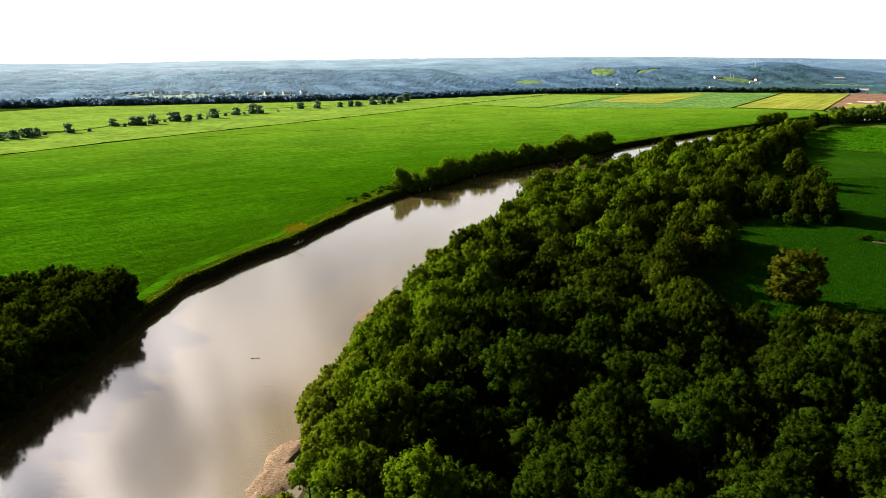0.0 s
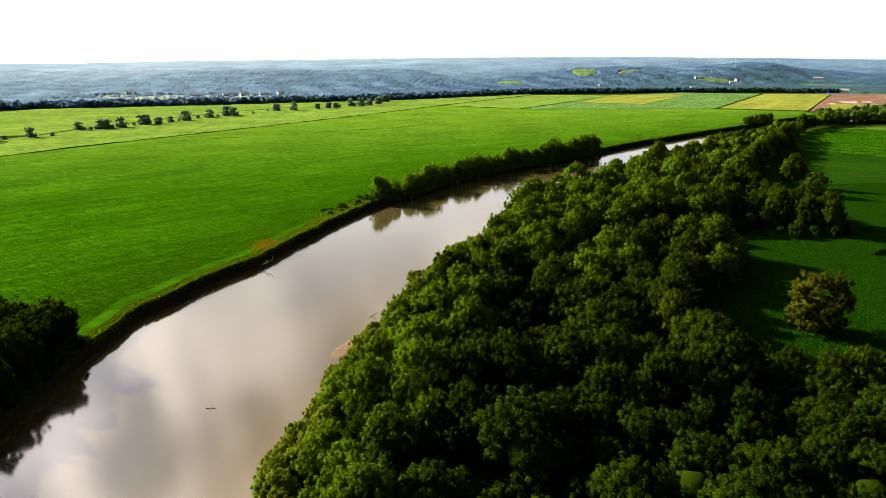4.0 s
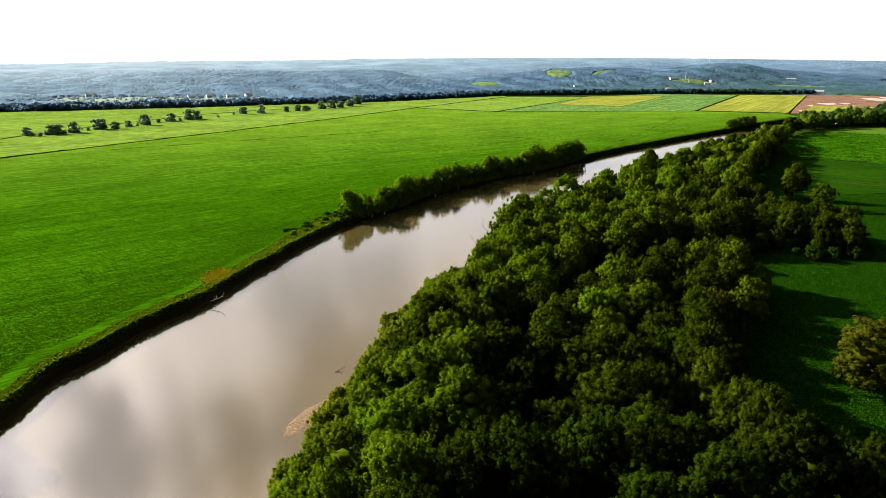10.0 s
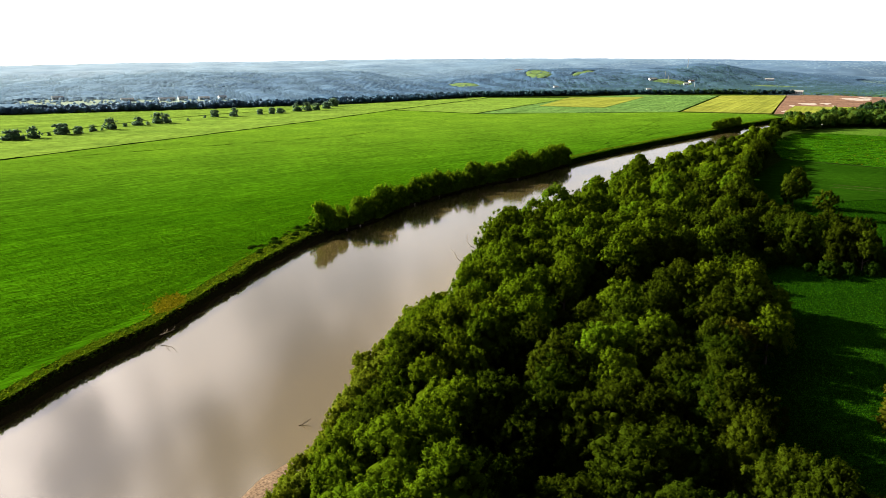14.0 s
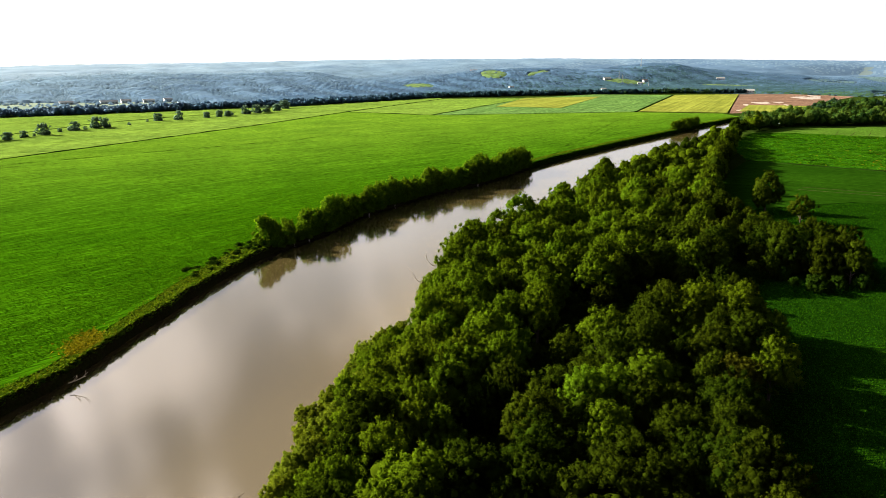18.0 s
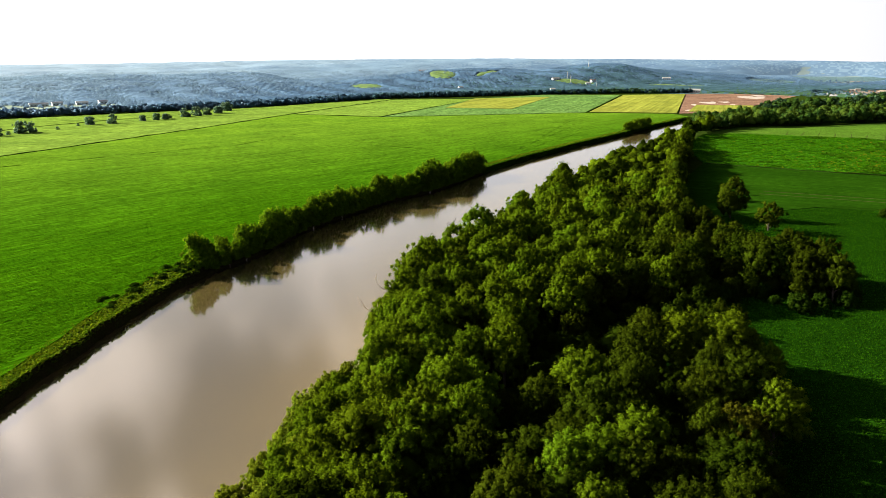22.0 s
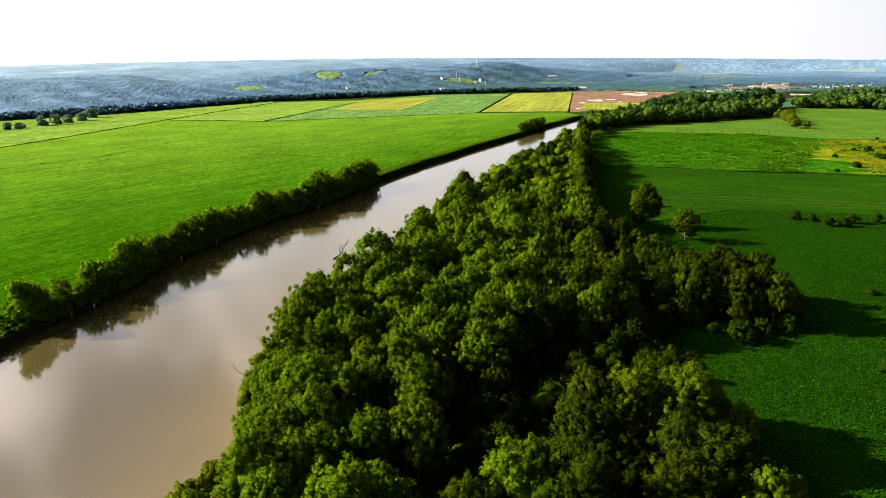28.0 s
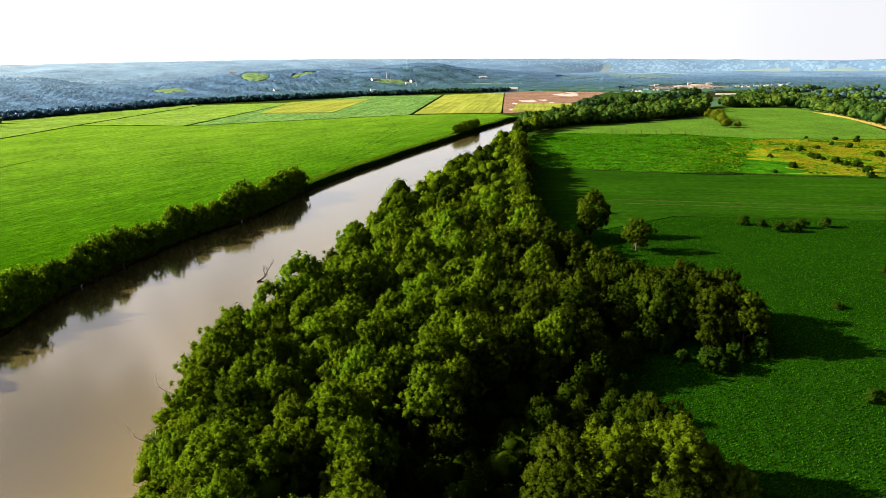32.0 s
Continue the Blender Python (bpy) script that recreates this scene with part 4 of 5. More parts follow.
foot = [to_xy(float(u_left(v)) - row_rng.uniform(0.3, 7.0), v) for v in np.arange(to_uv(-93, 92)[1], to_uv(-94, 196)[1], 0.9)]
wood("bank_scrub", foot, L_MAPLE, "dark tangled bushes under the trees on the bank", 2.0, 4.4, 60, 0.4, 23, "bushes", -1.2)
foot = [to_xy(float(u_right(v)) + row_rng.uniform(0.5, 4.0), v) for v in np.arange(to_uv(12, 302)[1], to_uv(430, 880)[1], 2.2)]
wood("waterline_scrub", foot, L_ASH, "dense green bushes at the foot of the forest bank", 2.2, 4.6, 46, 0.5, 22, "bushes", WATER_Z + 0.2)
for v in np.arange(to_uv(340, 850)[1], to_uv(392, 905)[1], 5.0):
    x, y = to_xy(float(u_left(v)) - row_rng.uniform(1.5, 6), v)
    plant("row", x, y, -0.5, row_rng.uniform(0.8, 1.15), 1.2, row_rng, "dark green tree in a small clump on the bank", "bank clump trees")
LEFT_CLUMP = [(-93, 100), (-94, 196), (-104, 203), (-125, 198), (-150, 185), (-175, 150), (-175, 95)]
for x, y in scatter(LEFT_CLUMP, 6.4, 8):
    plant(row_rng.choice(["elm_far", "oak_far", "maple_far"]), x, y, ground_z(x, y) - 0.2, row_rng.uniform(0.62, 0.85), 1.25, row_rng,
          "leafy green tree in a dense clump on the bank", "bank grove trees")

# the line of trees in the fields
for x, y, s in [(-355, 744, .6), (-340, 754, .7), (-335, 760, .7), (-326, 772, .8), (-317, 807, .85), (-305, 814, .6), (-301, 840, .5), (-292, 860, .85), (-280, 905, .7),
                (-266, 930, .9), (-259, 938, .8), (-226, 1024, .75), (-206, 1035, .85), (-179, 1069, .6), (-166, 1081, .7), (-157, 1090, .6), (-139, 1130, .85), (-127, 1144, .9),
                (-116, 1158, .8), (-105, 1190, .8), (-98, 1242, 1.0), (-387, 606, .5), (-383, 618, .6), (-377, 630, .7), (-377, 642, .6), (-364, 674, .7)]:
    plant("field", x, y, 0, s * 1.25, row_rng.uniform(1.3, 1.9), row_rng, "bushy dark tree in a line across the fields", "field line trees")
for x, y in [(-342, 739), (-323, 794), (-295, 846), (-288, 890), (-272, 914), (-262, 947), (-243, 966), (-236, 1013), (-154, 1105), (-352, 687), (-376, 654), (-300, 832)]:
    plant("field", x, y, 0, row_rng.uniform(0.3, 0.45), 1.4, row_rng, "low bush in a line across the fields", "field line bushes")

# bushes on the right bank
for x, y in [(264, 424), (268, 418), (266, 408), (272, 405), (280, 408), (290, 405), (276, 412)]:
    plant("bush", x, y, 0.2, row_rng.uniform(0.75, 1.1), 1.2, row_rng, "low green bush in a short row in the soy field", "soy field bushes")
for x, y in [(493, 602), (498, 593), (475, 564), (468, 550), (463, 535), (458, 524), (459, 517), (443, 498), (429, 485), (587, 634), (621, 638), (590, 616),
             (579, 656), (519, 545), (550, 592), (553, 610), (522, 598), (394, 524), (420, 533), (450, 578), (480, 570), (471, 557)]:
    plant("bush", x, y, 0.3, row_rng.uniform(0.6, 1.2), 1.3, row_rng, "dark green bush among golden weeds", "meadow bushes")
for x, y, s in [(597, 769, .5), (604, 772, .55), (618, 792, .65), (630, 806, .7), (645, 828, .75), (656, 842, .7), (672, 850, .65), (664, 860, .7), (690, 872, .6), (610, 765, .4)]:
    plant("willow", x, y, 0, s * 2.1, 1.2, row_rng, "pale green tree in a clump amid the field", "field clump trees")

# woods further off
BELT = [(440, 905), (384, 803), (420, 830), (470, 862), (532, 862), (600, 880), (690, 906), (760, 965), (800, 1010), (855, 1052), (720, 1002), (620, 978), (530, 948)]
mixed_wood("river_belt", scatter(BELT, 9.5, 3), FAR_KINDS, "belt of %s trees where the river bends", 6.0, 15.0, 30, 1.3, 6)
BELT2 = [(640, 1068), (720, 1088), (830, 1122), (920, 1172), (1060, 1300), (1040, 1330), (900, 1215), (800, 1160), (700, 1130), (640, 1100)]
mixed_wood("river_belt", scatter(BELT2, 9.5, 4), [(L_FAR, "dark green"), (L_EDGE[0], "grey-green")], "belt of %s trees on the outer side of the river bend", 6.0, 14.0, 24, 1.4, 7)
WOOD_R = [(865, 1052), (835, 1010), (912, 956), (868, 874), (802, 783), (712, 672), (900, 500), (1500, 640), (1720, 1150), (1360, 1420), (1060, 1190), (950, 1098)]
plain_spots = scatter(WOOD_R, 11, 5)
front = np.array([(950, 1098), (880, 1045), (880, 1000), (912, 956), (868, 874), (802, 783), (712, 672), (900, 500)], float)
front = np.concatenate([a + (b - a) * np.linspace(0, 1, 30)[:, None] for a, b in zip(front[:-1], front[1:])])
behind = np.array([np.min(np.hypot(front[:, 0] - x, front[:, 1] - y)) for x, y in plain_spots])
mixed_wood("flood_plain_wood", plain_spots[behind < 75], [(L_FAR, "mid-green"), (L_FAR, "green"), (L_BELT, "bright green")], "broad wood of %s trees beyond the soy field", 7.0, 14.0, 16, 2.0, 8)
patchy = plain_spots[(behind >= 75) & (wave(plain_spots[:, 0] * 0.6, plain_spots[:, 1], 99, 230, 3) > 0.05)]
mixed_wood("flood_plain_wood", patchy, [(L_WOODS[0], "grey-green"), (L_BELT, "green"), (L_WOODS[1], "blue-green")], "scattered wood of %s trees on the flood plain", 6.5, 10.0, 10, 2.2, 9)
M_PLAIN = ground_mat("flood_plain_grass", [(0.3, (0.07, 0.13, 0.05)), (0.7, (0.11, 0.175, 0.055))], 0.02, fine=0.3, bump=0.3, far=0.004)
field("far_meadow", [(880, 1000), (925, 960), (880, 870), (815, 780), (725, 672), (900, 510), (1500, 640), (1720, 1150), (1360, 1420), (1090, 1200), (960, 1085)], M_PLAIN, 0.4, "pale green meadows among woods on the flood plain", category="meadow")
EDGE = [(-900, 800), (-700, 950), (-544, 1036), (-360, 1132), (-136, 1278), (-90, 1292), (168, 1550), (330, 1600), (505, 1660), (683, 1694), (860, 1680), (880, 1712), (690, 1730), (490, 1700), (160, 1600), (-110, 1335), (-380, 1180), (-720, 990), (-920, 830)]
def haze_tone(x, y, rng, soft):
    """Which haze tint a place's woods are coloured with; towards the sun the air is thicker."""
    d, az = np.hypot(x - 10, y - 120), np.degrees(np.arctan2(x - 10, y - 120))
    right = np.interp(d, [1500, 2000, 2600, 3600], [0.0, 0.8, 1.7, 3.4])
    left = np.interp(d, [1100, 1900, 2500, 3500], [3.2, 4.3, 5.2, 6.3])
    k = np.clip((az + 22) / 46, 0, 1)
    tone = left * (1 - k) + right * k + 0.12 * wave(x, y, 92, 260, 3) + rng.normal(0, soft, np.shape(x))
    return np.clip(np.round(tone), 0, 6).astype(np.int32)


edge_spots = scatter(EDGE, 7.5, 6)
edge_tone = haze_tone(edge_spots[:, 0], edge_spots[:, 1], np.random.default_rng(15), 0.2)
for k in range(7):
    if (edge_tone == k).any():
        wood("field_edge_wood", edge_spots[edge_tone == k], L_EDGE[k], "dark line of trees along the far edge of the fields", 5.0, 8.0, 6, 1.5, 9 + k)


def hill_canopy():
    """The closed woods of the hills: one rolling sheet of crowns."""
    rng = np.random.default_rng(14)
    az = np.radians(np.arange(-38.0, 62.0, 0.14))
    d = np.array(list(np.arange(1140.0, 2400.0, 6.5)) + list(np.arange(2400.0, 3300.0, 9.0)) + list(np.arange(3300.0, 4500.0, 15.0)))
    A, D = np.meshgrid(az, d)
    A = A + rng.uniform(-0.0009, 0.0009, A.shape)
    X, Y = 10 + D * np.sin(A), 120 + D * np.cos(A)
    bumps = wave(X, Y, 93, 15, 2)
    calm = np.interp(D, [2300, 2900], [1.0, 0.25])
    Z = hill_height(X, Y) + 3.0 + calm * (1.0 * bumps + 2.5 * wave(X, Y, 94, 110, 2)) + rng.normal(0, 0.05, X.shape)
    gaps = np.stack([X.ravel(), Y.ravel()], 1)
    bare = np.zeros(len(gaps), bool)
    for c in CLEARINGS + [FLAT_LAND, HAMLET]:
        bare |= inside(c, gaps)
    for hx, hy in HOUSES:
        bare |= np.hypot(gaps[:, 0] - hx, gaps[:, 1] - hy) < 13
    Z = np.where(bare.reshape(X.shape), hill_height(X, Y) - 2.0, Z)
    idx = np.arange(X.size).reshape(X.shape)
    f = np.stack([idx[:-1, :-1], idx[:-1, 1:], idx[1:, 1:], idx[1:, :-1]], -1).reshape(-1, 4)
    v = np.stack([X, Y, Z], -1).reshape(-1, 3)
    ob = mesh_object("hill_wood", v, f, M_HAZED_CANOPY, smooth=True)
    ob.data.polygons.foreach_set("material_index", haze_tone(X, Y, rng, 0.2)[:-1, :-1].ravel())
    tagged(ob, "hazy blue-green woods covering the valley side and hills", "wood", kind="stuff")


def hill_woods():
    """The single crowns of the valley and hill woods."""
    rng = np.random.default_rng(12)
    n = 165000
    az, d = np.radians(rng.uniform(-36, 60, n)), np.sqrt(rng.uniform(1150.0 ** 2, 3000.0 ** 2, n))
    p = np.stack([10 + d * np.sin(az), 120 + d * np.cos(az), d], 1)
    keep = ~inside(FLAT_LAND, p[:, :2]) & ~inside(WOOD_R, p[:, :2])
    for c in CLEARINGS:
        keep &= ~inside(c, p[:, :2]) | (rng.random(n) < 0.1)
    for hx, hy in HOUSES:
        keep &= np.hypot(p[:, 0] - hx, p[:, 1] - hy) > 11
    # small glades break the woods of the valley floor
    keep &= ~inside(HAMLET, p[:, :2]) | (rng.random(n) < 0.12)
    keep &= (wave(p[:, 0], p[:, 1], 98, 170, 3) > -0.75) | (d > 2100)
    p = p[keep & (rng.random(n) < np.interp(d, [1600, 2300, 3000], [1.0, 0.75, 0.4]))]
    iv, jf = OCTA
    tone = haze_tone(p[:, 0], p[:, 1], rng, 0.3)
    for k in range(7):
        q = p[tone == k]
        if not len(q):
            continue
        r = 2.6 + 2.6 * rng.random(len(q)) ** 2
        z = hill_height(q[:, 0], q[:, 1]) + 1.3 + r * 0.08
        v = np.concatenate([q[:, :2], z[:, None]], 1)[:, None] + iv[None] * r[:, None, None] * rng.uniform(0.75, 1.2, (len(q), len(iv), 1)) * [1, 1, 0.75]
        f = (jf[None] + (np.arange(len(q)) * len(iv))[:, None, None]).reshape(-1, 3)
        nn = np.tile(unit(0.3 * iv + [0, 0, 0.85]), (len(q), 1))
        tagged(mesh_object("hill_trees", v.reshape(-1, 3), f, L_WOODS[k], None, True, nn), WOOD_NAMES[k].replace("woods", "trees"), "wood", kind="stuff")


HAMLET = [(-620, 1420), (-290, 1450), (-260, 1330), (-400, 1190), (-660, 1260)]
FLAT_LAND = [(-920, 830), (-720, 990), (-380, 1180), (-110, 1335), (160, 1600), (490, 1700), (690, 1730), (900, 1710), (1100, 1400), (1360, 1400), (1700, 900), (1500, -100), (-900, -100)]
HOUSES = [(714, 2165), (600, 1858), (788, 2106), (822, 2156), (395, 1952), (388, 2480), (1104, 2270), (1300, 1722), (1345, 1755), (1440, 1738), (1470, 1700), (880, 1700)]
PATCHES = [(410, 2260, 38, 130, -0.15), (560, 2330, 16, 150, -0.5), (235, 1660, 42, 40, -0.2), (320, 1720, 40, 26, -0.2), (470, 1790, 55, 22, -0.2), (170, 2000, 40, 60, 0.2), (760, 2140, 60, 40, -0.3),
           (1060, 2120, 90, 40, -0.5)]
CLEARINGS = [[(cx + rx * math.cos(a) * math.cos(tn) - ry * math.sin(a) * math.sin(tn), cy + rx * math.cos(a) * math.sin(tn) + ry * math.sin(a) * math.cos(tn)) for a in np.arange(0, 6.28, 0.5)]
             for cx, cy, rx, ry, tn in PATCHES]
CLEARINGS += [[(1020, 1480), (1134, 1440), (1400, 1500), (1640, 1540), (1800, 1740), (1550, 1800), (1300, 1780), (1180, 1700)], [(1650, 2200), (1850, 2330), (2120, 2500), (2150, 2750), (1900, 2800)],
              [(1480, 2440), (1540, 2260), (1710, 2490), (1595, 2570)]]
hill_canopy()
hill_woods()
# grass colour greyed and paled like the woods, for the haze
M_HAZY = ground_mat("hazed_hamlet_grass", [(0.3, (0.2, 0.28, 0.27)), (0.7, (0.26, 0.33, 0.3))], 0.03, far=0.01)
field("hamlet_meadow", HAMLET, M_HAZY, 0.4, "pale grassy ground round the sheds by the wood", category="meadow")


# ---- verges, weeds and plants ----
def tufts(name, spots, zs, size, tall, blades, material, label, seed, category="weeds"):
    """Plants of a few pointed blades each, as one sheet."""
    rng = np.random.default_rng(seed)
    spots = np.asarray(spots, float)
    n = len(spots) * blades
    base = np.repeat(np.concatenate([spots, np.asarray(zs, float)[:, None]], 1), blades, 0)
    ang = rng.uniform(0, 2 * math.pi, n)
    out = np.stack([np.cos(ang), np.sin(ang), np.zeros(n)], 1)
    side = np.stack([-np.sin(ang), np.cos(ang), np.zeros(n)], 1)
    k = rng.uniform(0.6, 1.4, (n, 1))
    lift = rng.uniform(0.35, 1.0, (n, 1)) * tall
    foot = base + out * size * 0.15 * k + [0, 0, 1] * lift * 0.35
    tip = base + out * size * 0.75 * k + [0, 0, 1] * lift
    v = np.stack([foot + side * size * 0.42 * k, tip, foot - side * size * 0.42 * k], 1).reshape(-1, 3)
    ob = mesh_object(name, v, np.arange(n * 3).reshape(-1, 3), material)
    return tagged(ob, label, category, kind="stuff")


L_GRASS = leaf_mat("verge_grass", (0.045, 0.095, 0.005), (0.08, 0.145, 0.008), (0.14, 0.18, 0.014), 0.4, 0.0)
L_GOLDEN = leaf_mat("golden_weed_leaves", (0.10, 0.115, 0.007), (0.165, 0.16, 0.009), (0.23, 0.2, 0.013), 0.4, 0.0)
L_SOY = leaf_mat("soy_leaves", (0.005, 0.026, 0.001), (0.0125, 0.058, 0.0018), (0.033, 0.118, 0.003), 0.35, 0)
L_BEAN = leaf_mat("bean_leaves", (0.026, 0.095, 0.001), (0.042, 0.135, 0.0015), (0.07, 0.185, 0.002), 0.3, 0)
L_WEED = leaf_mat("weed_leaves", (0.022, 0.095, 0.002), (0.046, 0.155, 0.004), (0.08, 0.21, 0.008), 0.4, 0)
L_SCRUB = leaf_mat("scrub_leaves", (0.014, 0.06, 0.003), (0.028, 0.095, 0.004), (0.05, 0.13, 0.006), 0.35, 0)


def verge():
    rng = np.random.default_rng(31)
    v = rng.uniform(to_uv(-90, 90)[1], to_uv(480, 1003)[1], 26000)
    v = v[rng.random(len(v)) < np.interp(v, [100, 500, 1000], [1.0, 0.8, 0.4])]
    off = 0.9 + rng.random(len(v)) ** 1.3 * np.interp(v, [60, 220, 300, 330, 380], [3, 5.5, 11, 15, 9])
    x, y = to_xy(u_left(v) - off, v)
    gold = (np.hypot((x + 70) / 4.5, (y - 297) / 9.0) < 1) & (rng.random(len(v)) < 0.85)
    z = np.where(off < 1.8, WATER_Z + (0.3 - WATER_Z) * smooth_step(off / 1.7), 0.1)
    p = np.stack([x, y], 1)
    tufts("bank_grass", p[~gold], z[~gold], 0.9, 0.8, 4, L_GRASS, "rough grass and weeds along the bank top", 32)
    q = np.stack([-70 + 4.0 * rng.normal(0, 0.45, 500), 297 + 9.0 * rng.normal(0, 0.45, 500)], 1)
    q = np.concatenate([q, p[gold]])
    tufts("golden_weeds", q, np.full(len(q), 0.3), 0.9, 0.7, 5, L_GOLDEN, "patch of golden weeds on the bank top", 33)


verge()


def bank_face():
    rng = np.random.default_rng(36)
    v = rng.uniform(V_ROW[1] - 5, to_uv(560, 1090)[1], 16000)
    off = rng.uniform(0.05, 2.4, len(v))
    x, y = to_xy(u_left(v) - off, v)
    tufts("bank_weeds", np.stack([x, y], 1), WATER_Z + (0.2 - WATER_Z) * smooth_step(off / 1.8), 1.3, 1.0, 4, L_SCRUB, "dark green weeds hanging down the far bank", 37)


bank_face()
for k in range(26):
    v = row_rng.uniform(to_uv(-50, 350)[1], to_uv(-34, 400)[1])
    x, y = to_xy(float(u_left(v)) - row_rng.uniform(3, 13), v)
    plant("bush", x, y, -0.1, row_rng.uniform(0.22, 0.42), row_rng.uniform(1.6, 2.6), row_rng, "low weedy shrub on the bank top", "bank shrubs")


def crop_plants():
    rng = np.random.default_rng(41)
    poly = [(60, 178), (80, 156), (175, 149), (330, 230), (330, 395), (250, 448), (196, 440), (170, 420), (168, 350), (150, 322), (118, 334), (100, 315), (90, 270), (70, 238)]
    n = 260000
    p = np.stack([70 + 260 * rng.random(n) ** 1.6, 158 + 290 * rng.random(n) ** 1.15], 1)
    p[:, 1] = np.round(p[:, 1] / 0.76) * 0.76 + rng.normal(0, 0.12, n)
    p = p[inside(poly, p)]
    tufts("soy_plants", p, np.full(len(p), 0.55), 0.36, 0.5, 4, L_SOY, "dense leafy soy plants in rows", 42, "soy plants")
    n = 50000
    v = to_uv(-92, 190)[1] + (to_uv(60, 520)[1] - to_uv(-92, 190)[1]) * rng.random(n) ** 1.5
    off = 9.5 - 34 * np.log(rng.uniform(0.02, 1, n))
    x, y = to_xy(u_left(v) - off, v)
    tufts("bean_plants", np.stack([x, y], 1), np.full(n, 0.45), 0.75, 0.35, 3, L_BEAN, "leafy bean plants at the field's river side", 43, "bean plants")


crop_plants()


def scrub():
    rng = np.random.default_rng(51)
    p = np.stack([rng.uniform(270, 720, 30000), rng.uniform(440, 810, 30000)], 1)
    green = inside([(280, 612), (341, 552), (374, 534), (530, 668), (510, 734), (425, 795), (388, 798), (320, 712)], p)
    gold = inside([(410, 512), (436, 482), (640, 330), (720, 540), (548, 671), (520, 666)], p)
    m = wave(p[:, 0], p[:, 1], 53, 45, 3)
    # thick in a belt beside the golden part, a few patches elsewhere
    belt = np.exp(-(((p[:, 0] - 430) * 0.8 - (p[:, 1] - 615) * 0.6) / 26.0) ** 2) + 0.8 * np.exp(-((p[:, 1] - 745) / 14.0) ** 2)
    a = p[(green | (gold & (p[:, 0] < 470))) & (m + 0.75 * belt > 0.85)]
    w = np.stack([rng.uniform(270, 560, 60000), rng.uniform(520, 810, 60000)], 1)
    w = w[inside([(280, 612), (341, 552), (374, 534), (530, 668), (510, 734), (425, 795), (388, 798), (320, 712)], w)]
    w = w[wave(w[:, 0], w[:, 1], 57, 16, 3) + rng.normal(0, 0.35, len(w)) > 0.1]
    tufts("meadow_weeds", w, 0.8 + 0.3 * wave(w[:, 0], w[:, 1], 58, 12, 2), 1.3, 1.0, 4, L_WEED, "knee-high bright green weeds in the meadow", 57)
    tufts("meadow_scrub", a, np.full(len(a), 0.85), 1.8, 1.5, 5, L_SCRUB, "ragged dark scrub in the weed meadow", 54)
    # the golden part fades out into the green one
    fade = green & (rng.random(len(p)) < np.exp(-np.abs((p[:, 0] - 374) * 0.65 - (p[:, 1] - 534) * 0.76) / 26.0) * 0.8)
    b = p[(gold & (m < 0.1)) | fade]
    tufts("golden_weeds", b, np.full(len(b), 0.8), 1.5, 0.8, 4, L_GOLDEN, "flowering golden weeds", 55)
    c = p[gold & (m > 0.35)]
    tufts("meadow_scrub", c, np.full(len(c), 0.8), 1.6, 1.0, 4, L_SCRUB, "green scrub among golden weeds", 56)


scrub()


def strip(name, points, width, height, material, label, category, base=-0.05, ragged=0.0, seed=1, kind="structure"):
    """A low band along a line of the plan."""
    rng = np.random.default_rng(seed)
    pts = []
    for (x1, y1), (x2, y2) in zip(points[:-1], points[1:]):
        k = max(1, int(math.hypot(x2 - x1, y2 - y1) / 9.0))
        pts += [(x1 + (x2 - x1) * i / k, y1 + (y2 - y1) * i / k) for i in range(k)]
    pts = np.array(pts + [points[-1]])
    t = np.gradient(pts, axis=0)
    t /= np.linalg.norm(t, axis=1, keepdims=True)
    nrm = np.stack([-t[:, 1], t[:, 0]], 1)
    w = width * 0.5 * (1 + ragged * rng.uniform(-1, 1, (len(pts), 1)))
    h = height * (1 + ragged * rng.uniform(-1, 1, len(pts)))
    rows = [np.concatenate([pts + nrm * w * a, (base + (h - base) * b)[:, None]], 1) for a, b in ((1, 0), (0.7, 1), (-0.7, 1), (-1, 0))]
    v = np.stack(rows, 1).reshape(-1, 3)
    faces = [(i * 4 + k, i * 4 + k + 1, i * 4 + k + 5, i * 4 + k + 4) for i in range(len(pts) - 1) for k in range(3)]
    faces += [(0, 1, 2, 3), tuple(len(v) - 4 + k for k in (3, 2, 1, 0))]
    ob = mesh_object(name, v, faces, material)
    return tagged(ob, label, category, kind=kind)


M_DITCH = ground_mat("ditch_weeds", [(0.3, (0.012, 0.03, 0.004)), (0.7, (0.02, 0.05, 0.006))], 0.3, fine=1.0)
M_TRACK = ground_mat("trodden_earth", [(0.3, (0.03, 0.05, 0.012)), (0.7, (0.05, 0.07, 0.02))], 0.3, fine=1.0)
M_PATH = ground_mat("sandy_path", [(0.3, (0.3, 0.24, 0.06)), (0.7, (0.4, 0.32, 0.1))], 0.1, fine=0.6)
for line in ([(-600, -100), (-422, 300), (-332, 509.5), (-291, 599), (-243, 691), (-196, 777), (-105, 948.5), (-8, 1154)],
             [(-6, 1155), (103, 1084)], [(105, 1084), (333, 1510)], [(393, 1118), (667, 1613)], [(280, 609), (341, 549.5), (375, 531), (436, 478), (700, 262)]):
    strip("ditch", line, 1.8, 0.95, M_DITCH, "dark weedy ditch between fields", "ditch", ragged=0.3)
strip("ditch", [(-8, 1157), (171, 1505)], 2.2, 0.9, M_DITCH, "faint grassy strip between fields", "ditch", ragged=0.3)
